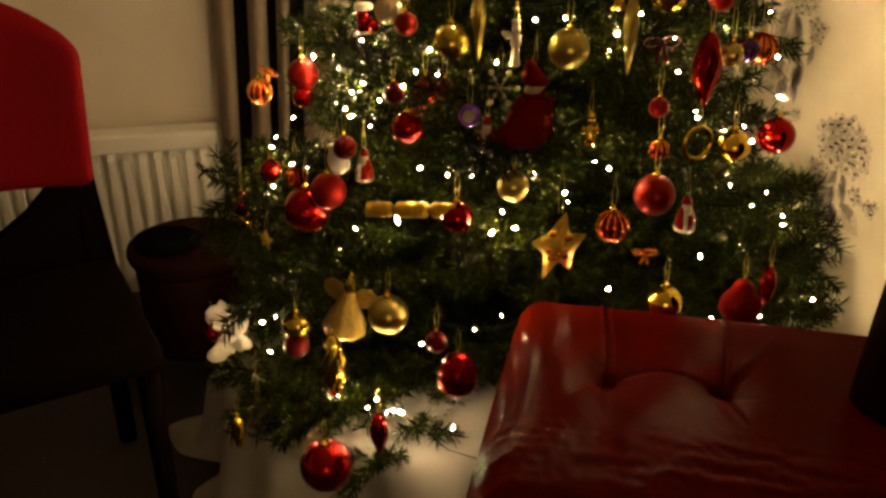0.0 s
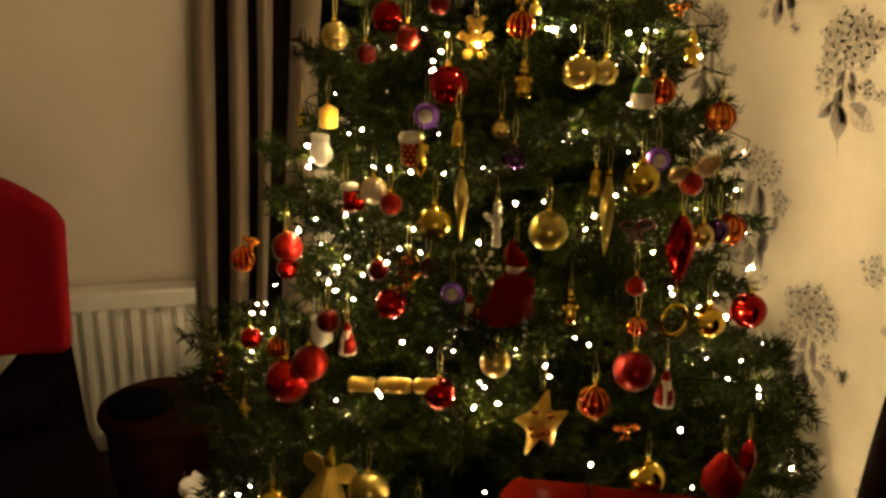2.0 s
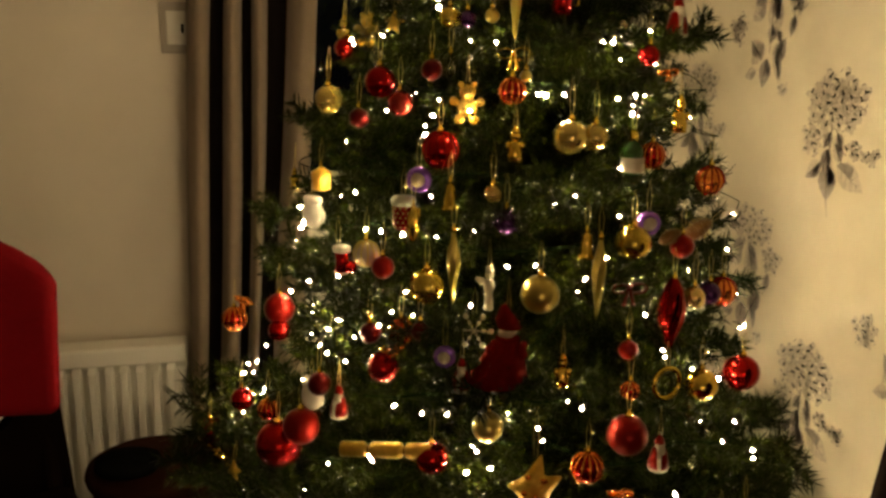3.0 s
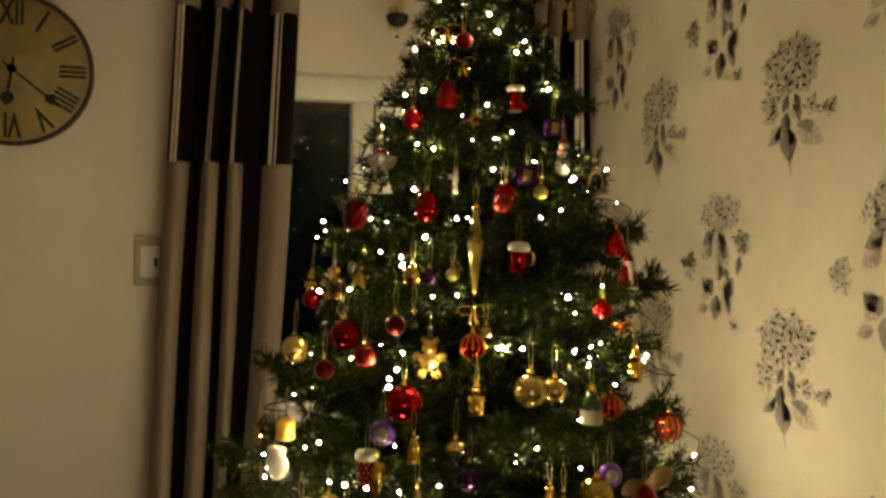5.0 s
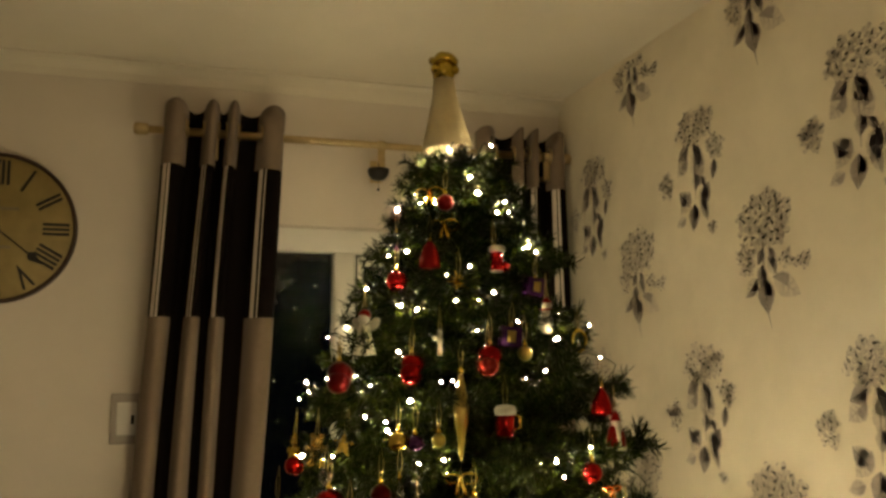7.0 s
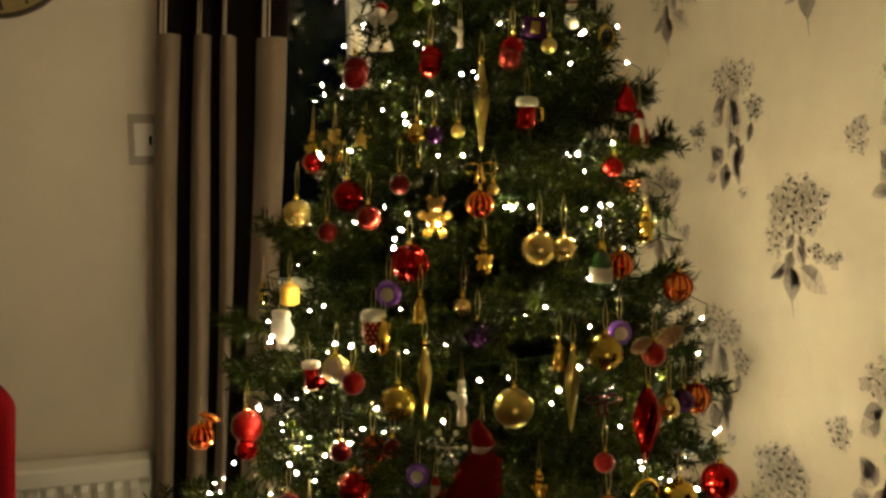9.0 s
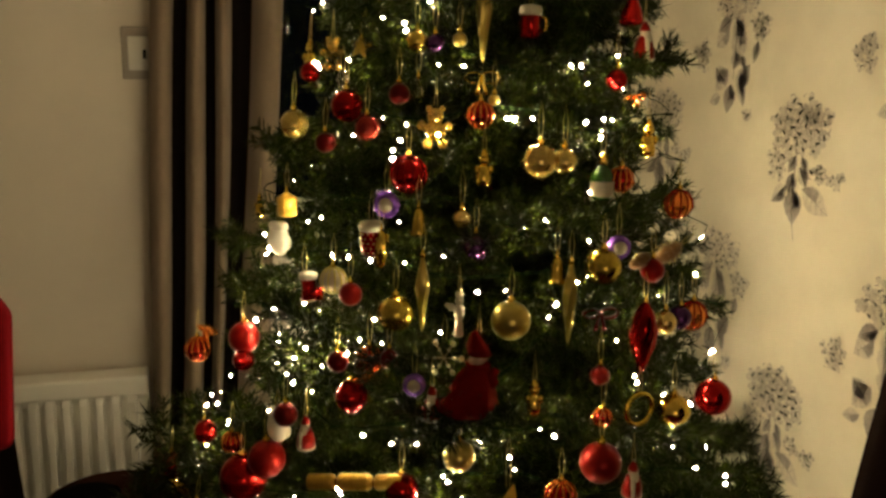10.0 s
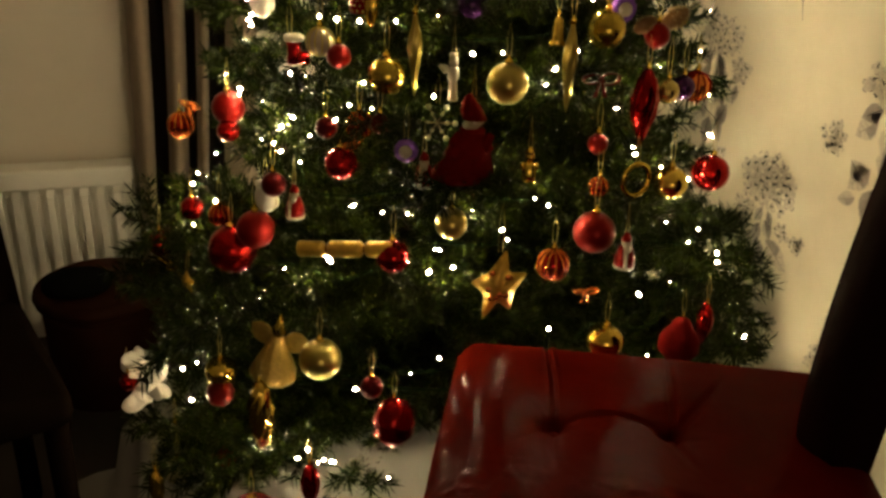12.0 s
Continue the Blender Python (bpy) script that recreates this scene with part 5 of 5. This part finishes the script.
hang(santa, 0.626, 1.151, 0.760, 0.062)
hang(bow_amber, 0.555, 1.134, 0.706, 0.038)
hang(gold_matt, 0.356, 1.191, 0.810, 0.048)
hang(gold_shiny, 0.590, 1.118, 0.623, 0.059)
hang(pear, 0.745, 1.148, 0.590, 0.081)
hang(red_drop, 0.809, 1.177, 0.593, 0.080)
hang(gold_matt, 0.168, 1.251, 0.574, 0.067)
hang(angel, 0.107, 1.312, 0.569, 0.131)
hang(gold_drop, 0.072, 1.255, 0.482, 0.125)
hang(gold_shiny, 0.021, 1.410, 0.482, 0.057)
hang(dark_red, 0.016, 1.404, 0.441, 0.049)
hang(dove, -0.095, 1.568, 0.398, 0.147)
hang(white_ball, -0.068, 1.548, 0.273, 0.046)
hang(pearl, -0.068, 1.463, 0.250, 0.052)
hang(red_matt, 0.019, 1.470, 0.259, 0.052)
hang(gold_drop, -0.102, 1.350, 0.302, 0.073)
hang(red_drop, 0.141, 1.220, 0.356, 0.090)
hang(red_glitter, 0.047, 1.220, 0.306, 0.092)
hang(egg, 0.267, 1.167, 0.497, 0.082)
hang(dark_red, 0.237, 1.193, 0.547, 0.036)
hang(red_shiny, -0.065, 1.707, 0.607, 0.051)
hang(red_shiny, -0.142, 1.548, 0.400, 0.034)
hang(bow_gold, -0.052, 1.716, 0.554, 0.070)
hang(star, -0.024, 1.604, 0.568, 0.048)
hang(red_glitter, -0.002, 1.637, 0.700, 0.043)
hang(red_amber, 0.041, 1.484, 0.740, 0.037)
hang(star, 0.415, 1.137, 0.728, 0.106)
hang(cracker, 0.209, 1.244, 0.761, 0.146)
hang(red_bell, 0.433, 1.531, 1.745, 0.052)
hang(burst, 0.472, 1.480, 1.690, 0.047)
hang(boot, 0.546, 1.491, 1.736, 0.050)
hang(red_glitter, 0.376, 1.557, 1.696, 0.040)
hang(box_gift, 0.619, 1.478, 1.683, 0.042)
hang(snowman, 0.630, 1.448, 1.629, 0.068)
hang(fairy, 0.315, 1.554, 1.603, 0.091)
hang(red_shiny, 0.373, 1.437, 1.541, 0.039)
hang(soldier, 0.422, 1.434, 1.579, 0.045)
hang(red_shiny, 0.499, 1.393, 1.555, 0.041)
hang(box_gift, 0.542, 1.409, 1.589, 0.045)
hang(gold_matt, 0.563, 1.393, 1.560, 0.026)
hang(ring, 0.695, 1.452, 1.584, 0.046)
hang(dark_red, 0.269, 1.546, 1.526, 0.045)
hang(bow_gold, 0.452, 1.594, 1.873, 0.055)
hang(bow_gold, 0.466, 1.545, 1.803, 0.053)
hang(plum, 0.390, 1.612, 1.778, 0.033)
hang(red_matt, 0.474, 1.563, 1.850, 0.033)

# ---------------------------------------------------------------- tree topper and the cloth round the foot
def build_topper():
    bm = bmesh.new()
    add_lathe(bm, [(0.050, 0.0), (0.052, 0.006), (0.040, 0.05), (0.026, 0.11), (0.021, 0.15)], 26, flute=0.04, flutes=9, close=False)
    add_lathe(bm, [(0.020, 0.145), (0.024, 0.165), (0.024, 0.185), (0.014, 0.205), (1e-4, 0.212)], 16, mi=1)
    add_tube(bm, [(0.024 * math.cos(t), 0.024 * math.sin(t) - 0.004, 0.188 + 0.004 * math.sin(3 * t)) for t in [2 * math.pi * i / 20 for i in range(20)]], 0.008, 8, mi=1, closed=True)
    for s in (-1, 1):
        add_ball(bm, s * 0.020, -0.012, 0.168, 0.011, mi=1)
    ob = mesh_ob("tree_topper", bm, [M_TOPPER, O_GOLDGLIT])
    ob.matrix_world = pose(AX - 0.030, AY - 0.005, 1.985, 0, -3, 0)
    mod = ob.modifiers.new("thick", "SOLIDIFY")
    mod.thickness = 0.0012
    tagged(ob, "pale cone-shaped doll tree topper with a gold wreath, lit from below", "tree topper")


M_TOPPER = mat("pale_gauze", (0.72, 0.62, 0.40), 0.6, var=0.12, scale=60, trans=0.35)
build_topper()


def foot_cloth():
    bm = bmesh.new()
    rings = []
    n = 120
    for k, (r, z) in enumerate([(0.02, 0.265), (0.18, 0.265), (0.30, 0.26), (0.36, 0.24), (0.385, 0.20), (0.39, 0.13), (0.40, 0.06), (0.42, 0.012), (0.45, 0.004)]):
        ring_ = []
        for i in range(n):
            a = 2 * math.pi * i / n
            w = max(0, k - 2) / 6
            rr = r * (1 + w * (0.09 * math.sin(7 * a + 0.6) + 0.06 * math.sin(12 * a + 1.0 + 0.4 * k) + 0.03 * math.sin(23 * a)))
            ring_.append(bm.verts.new((rr * math.cos(a) * 1.05, rr * math.sin(a) * 0.95, z + 0.014 * math.sin(5 * a + 0.9 * k) * (0.1 < z < 0.22))))
        rings.append(ring_)
    for a, b in zip(rings, rings[1:]):
        for i in range(n):
            bm.faces.new((a[i], b[i], b[(i + 1) % n], a[(i + 1) % n]))
    ob = mesh_ob("tree_skirt", bm, M_CLOTH)
    ob.matrix_world = pose(0.30, 1.66, 0) @ Matrix.Diagonal((1.16, 1.05, 1, 1))
    ob.modifiers.new("thick", "SOLIDIFY").thickness = 0.004
    tagged(ob, "white cloth draped round the foot of the tree", "tree skirt")


foot_cloth()


# ---------------------------------------------------------------- clock, plate, hanging bell
def text_mesh(body, size):
    cu = bpy.data.curves.new("numeral", "FONT")
    cu.body, cu.size, cu.align_x, cu.align_y, cu.extrude, cu.offset = body, size, "CENTER", "CENTER", 0.0006, 0.0018
    ob = bpy.data.objects.new("numeral", cu)
    scene.collection.objects.link(ob)
    me = bpy.data.meshes.new_from_object(ob.evaluated_get(bpy.context.evaluated_depsgraph_get()))
    bpy.data.objects.remove(ob)
    return me


def wall_clock():
    R = 0.203
    c = tagged(empty("wall_clock", -0.476, YB, 1.910), "large round wall clock with an aged yellow dial and Roman numerals", "clock")
    face = pose(0, 0, 0, 90, 0, 0)
    part("case", lathe([(R - 0.006, 0.001), (R, 0.004), (R + 0.001, 0.026), (R - 0.004, 0.031), (R - 0.010, 0.026)], 64, m=face, close=False), M_RIM, c)
    dial = part("dial", lathe([(R - 0.008, 0.018), (R - 0.012, 0.024), (1e-4, 0.024)], 64, m=face), M_DIAL, c)
    for h, body in enumerate(("XII", "I", "II", "III", "IIII", "V", "VI", "VII", "VIII", "IX", "X", "XI")):
        me = text_mesh(body, 0.092)
        me.materials.append(M_INK)
        ob = new("numeral", me)
        ob.parent = dial
        a = radians(30 * h)
        ob.matrix_basis = pose(0.146 * math.sin(a), -0.0246, 0.146 * math.cos(a), 90, 0, 0) @ pose(0, 0, 0, 0, 0, -30 * h) @ Matrix.Diagonal((0.56, 1, 1, 1))
    faint = mat("faint_ink", (0.20, 0.16, 0.09), 0.6)
    for z, w in ((0.052, 0.056), (-0.052, 0.040)):
        part("printed_line", box(-w, -0.0252, z - 0.004, w, -0.0242, z + 0.004), faint, dial, smooth=False)

    def hand(angle, ln, w):
        bm = bmesh.new()
        add_box(bm, -w, -0.0295, -0.03, w, -0.0275, ln * 0.72)
        add_lathe(bm, [(w * 5.5, -0.001), (w * 5.5, 0.001)], 20, m=pose(0, -0.0285, ln * 0.78, 90, 0, 0))
        v = [bm.verts.new(p) for p in ((-w * 4, -0.0285, ln * 0.84), (w * 4, -0.0285, ln * 0.84), (0, -0.0285, ln))]
        bm.faces.new(v)
        add_lathe(bm, [(0.012, -0.001), (0.012, 0.001)], 20, m=pose(0, -0.0285, 0, 90, 0, 0))
        ob = part("hand", bm, M_INK, c, smooth=False)
        ob.matrix_basis = pose(0, 0, 0, 0, angle, 0)
    hand(129, 0.155, 0.0022)
    hand(188, 0.10, 0.003)


wall_clock()


def switch_plate():
    s = tagged(empty("wall_switch", -0.126, YB, 1.400), "white wall control on a grey surround plate beside the curtain", "switch")
    part("surround", box(-0.042, -0.010, -0.068, 0.042, 0.0, 0.068, 0.004), M_GREY, s)
    part("plate", box(-0.026, -0.018, -0.044, 0.026, -0.0102, 0.044, 0.003), M_WHITE, s)
    part("rocker", box(0.012, -0.024, -0.014, 0.020, -0.0182, 0.010, 0.002), M_BLACK, s)


switch_plate()


def pole_bell():
    e = tagged(empty("hanging_bell", 0.552, YROD - 0.012, 2.118), "small dark bell hanging from the curtain pole bracket", "bell")
    part("body", lathe([(0.032, 0.0), (0.033, -0.008), (0.028, -0.022), (0.018, -0.032), (1e-4, -0.036)][::-1], 20), M_DARKMETAL, e)
    part("clapper", lathe(sphere_profile(0.005, 6), 8, m=pose(0, 0, -0.062)), M_DARKMETAL, e)
    part("thread", tube([(0, 0, -0.058), (0, 0, -0.034)], 0.0008, 4), M_DARKMETAL, e)
    part("hook", tube([(0, 0, -0.002), (0, 0, 0.02)], 0.0015, 5), M_DARKMETAL, e)


pole_bell()


# ---------------------------------------------------------------- the print of the wallpaper
ROLL, REPEAT = 0.533, 0.573


def add_leaf(out, u, v, ln, w, angle, tone, notch=0.0):
    """A pointed leaf from its stalk at (u, v); angle from straight down, positive to the viewer's right."""
    a = radians(angle)
    d, s = (math.sin(a), -math.cos(a)), (math.cos(a), math.sin(a))
    pts = []
    for k in range(13):
        t = k / 12
        pts.append((t, w * math.sin(math.pi * t ** 0.8) * (1 + 0.06 * math.sin(31 * t))))
    for sgn, sh in ((-1, 0), (1, 1 if notch else 0)):
        poly = [(u + d[0] * t * ln + s[0] * x * sgn, v + d[1] * t * ln + s[1] * x * sgn) for t, x in pts]
        poly += [(u + d[0] * t * ln + s[0] * 0.0012 * sgn, v + d[1] * t * ln + s[1] * 0.0012 * sgn) for t, _ in pts[::-1][1:-1]]
        out.append((poly, min(1, tone + sh)))
    for k in range(4):
        t = 0.2 + 0.18 * k
        for sgn in (-1, 1):
            x = w * 0.8 * math.sin(math.pi * (t + 0.08))
            p, q = (u + d[0] * t * ln, v + d[1] * t * ln), (u + d[0] * (t + 0.13) * ln + s[0] * x * sgn, v + d[1] * (t + 0.13) * ln + s[1] * x * sgn)
            out.append((strip(p, q, 0.0009), 1))
    # darker strokes: the midrib and the shaded foot of one side
    tip = (u + d[0] * ln, v + d[1] * ln)
    out.append((strip((u, v), tip, 0.0016), 2 if notch or tone else 1))
    foot = [(u + d[0] * t * ln + s[0] * x * 0.85, v + d[1] * t * ln + s[1] * x * 0.85) for t, x in pts[:7]]
    out.append((foot + [(u + d[0] * 0.55 * ln, v + d[1] * 0.55 * ln)], 1))


def strip(p, q, w):
    dx, dy = q[0] - p[0], q[1] - p[1]
    m = math.hypot(dx, dy) or 1
    nx, ny = -dy / m * w, dx / m * w
    return [(p[0] - nx, p[1] - ny), (q[0] - nx * 0.3, q[1] - ny * 0.3), (q[0] + nx * 0.3, q[1] + ny * 0.3), (p[0] + nx, p[1] + ny)]


def add_head(out, u, v, ru, rv, n, rnd, dark=0.3):
    """A flower head of many four-petalled florets."""
    for k in range(n):
        a, q = 2.39996 * k, math.sqrt((k + 0.5) / n)
        fu, fv = u + ru * q * math.cos(a), v + rv * q * math.sin(a)
        size = rnd.uniform(0.8, 1.15) * max(0.0125, 0.115 * (ru + rv))
        rot = rnd.uniform(0, 90)
        for p in range(4):
            b = radians(rot + 90 * p)
            cu, cv = fu + size * 0.55 * math.cos(b), fv + size * 0.5 * math.sin(b)
            petal = [(cu + size * 0.50 * math.cos(t), cv + size * 0.44 * math.sin(t)) for t in [2 * math.pi * i / 8 for i in range(8)]]
            if rnd.random() < 0.8:
                out.append((petal, 0))
            if rnd.random() < 0.7:
                arc = [(cu + size * 0.5 * math.cos(b + t), cv + size * 0.44 * math.sin(b + t)) for t in (-0.9, -0.3, 0.3, 0.9)]
                arc += [(cu + size * 0.36 * math.cos(b + t), cv + size * 0.30 * math.sin(b + t)) for t in (0.9, 0.3, -0.3, -0.9)]
                out.append((arc, 1))
        if rnd.random() < dark + 0.25:
            b = rnd.uniform(0, 3.1)
            out.append((strip((fu, fv), (fu + size * 0.9 * math.cos(b), fv + size * 0.7 * math.sin(b)), size * 0.22), 2))


def motif_round(rnd):
    o = []
    add_head(o, -0.004, 0.205, 0.090, 0.058, 34, rnd, 0.6)
    add_head(o, -0.070, 0.128, 0.030, 0.034, 11, rnd, 1.0)
    add_head(o, 0.060, 0.118, 0.020, 0.018, 6, rnd, 0.8)
    add_head(o, 0.112, 0.108, 0.020, 0.014, 5, rnd, 0.7)
    add_leaf(o, -0.012, 0.145, 0.040, 0.012, -28, 1)
    add_leaf(o, 0.008, 0.145, 0.036, 0.010, 30, 1)
    add_leaf(o, 0.004, 0.124, 0.046, 0.017, 30, 0, 1)
    add_leaf(o, -0.016, 0.110, 0.050, 0.016, -8, 1)
    add_leaf(o, -0.012, 0.078, 0.074, 0.027, 6, 1, 1)
    add_leaf(o, -0.034, 0.082, 0.058, 0.019, -48, 0, 1)
    add_leaf(o, 0.016, 0.082, 0.092, 0.027, 62, 0)
    o.append((strip((-0.005, 0.008), (0.004, -0.028), 0.0020), 1))
    o.append((strip((-0.012, 0.16), (-0.010, 0.075), 0.003), 1))
    return o


def motif_tall(rnd):
    o = []
    add_leaf(o, 0.030, 0.210, 0.090, 0.030, 8, 0)
    add_leaf(o, -0.006, 0.200, 0.060, 0.024, -50, 0)
    add_leaf(o, 0.064, 0.120, 0.070, 0.022, -14, 0)
    add_leaf(o, 0.000, 0.112, 0.066, 0.024, -40, 0)
    add_head(o, 0.022, 0.268, 0.080, 0.044, 30, rnd, 0.6)
    add_head(o, 0.110, 0.205, 0.032, 0.028, 11, rnd, 1.0)
    add_head(o, -0.105, 0.142, 0.032, 0.032, 12, rnd, 1.0)
    add_leaf(o, 0.020, 0.225, 0.066, 0.022, 22, 0, 1)
    add_leaf(o, 0.000, 0.222, 0.052, 0.018, -62, 1)
    add_leaf(o, 0.020, 0.215, 0.040, 0.012, 60, 1)
    add_leaf(o, 0.105, 0.172, 0.048, 0.012, -12, 1)
    add_leaf(o, 0.030, 0.150, 0.040, 0.018, -10, 0, 1)
    add_leaf(o, 0.050, 0.140, 0.030, 0.010, 30, 1)
    add_leaf(o, 0.018, 0.078, 0.066, 0.022, -8, 1, 1)
    add_leaf(o, -0.010, 0.086, 0.048, 0.020, -130, 0, 1)
    add_leaf(o, 0.050, 0.070, 0.062, 0.020, 150, 1, 1)
    add_leaf(o, 0.050, 0.085, 0.058, 0.015, 20, 0, 1)
    add_leaf(o, -0.020, 0.050, 0.046, 0.015, -70, 0)
    add_head(o, 0.085, 0.012, 0.014, 0.008, 4, rnd, 0.6)
    o.append((strip((0.026, 0.23), (0.024, 0.09), 0.003), 1))
    return o


def wallpaper_print():
    rnd = random.Random(8)
    verts, faces, mats = [], [], []
    for col in range(-1, 8):
        for tall in (0, 1):
            yc = (1.812 if tall else 1.537) - ROLL * (col - 1)
            if not YF + 0.1 < yc < YB - 0.06:
                continue
            for k in range(-3, 4):
                zt = (1.273 if tall else 1.067) + REPEAT * k
                for poly, tone in (motif_tall if tall else motif_round)(rnd):
                    if any(zt + v > ZC - 0.012 or zt + v < 0.10 or abs(u) > 0.5 for u, v in poly):
                        continue
                    i = len(verts)
                    lay = XR - 0.0008 - 0.0006 * tone
                    verts.extend((lay, yc - u, zt + v) for u, v in poly)
                    faces.append(tuple(range(i, i + len(poly))))
                    mats.append(tone)
    me = bpy.data.meshes.new("wallpaper_print")
    me.from_pydata(verts, [], faces)
    for m in (M_PRINT_WASH, M_PRINT_MID, M_PRINT_DARK):
        me.materials.append(m)
    me.polygons.foreach_set("material_index", mats)
    ob = new("wallpaper_print", me)
    ob.parent = wall_right
    tagged(ob, "grey hydrangea sprigs printed on the wallpaper", kind="stuff")


wallpaper_print()
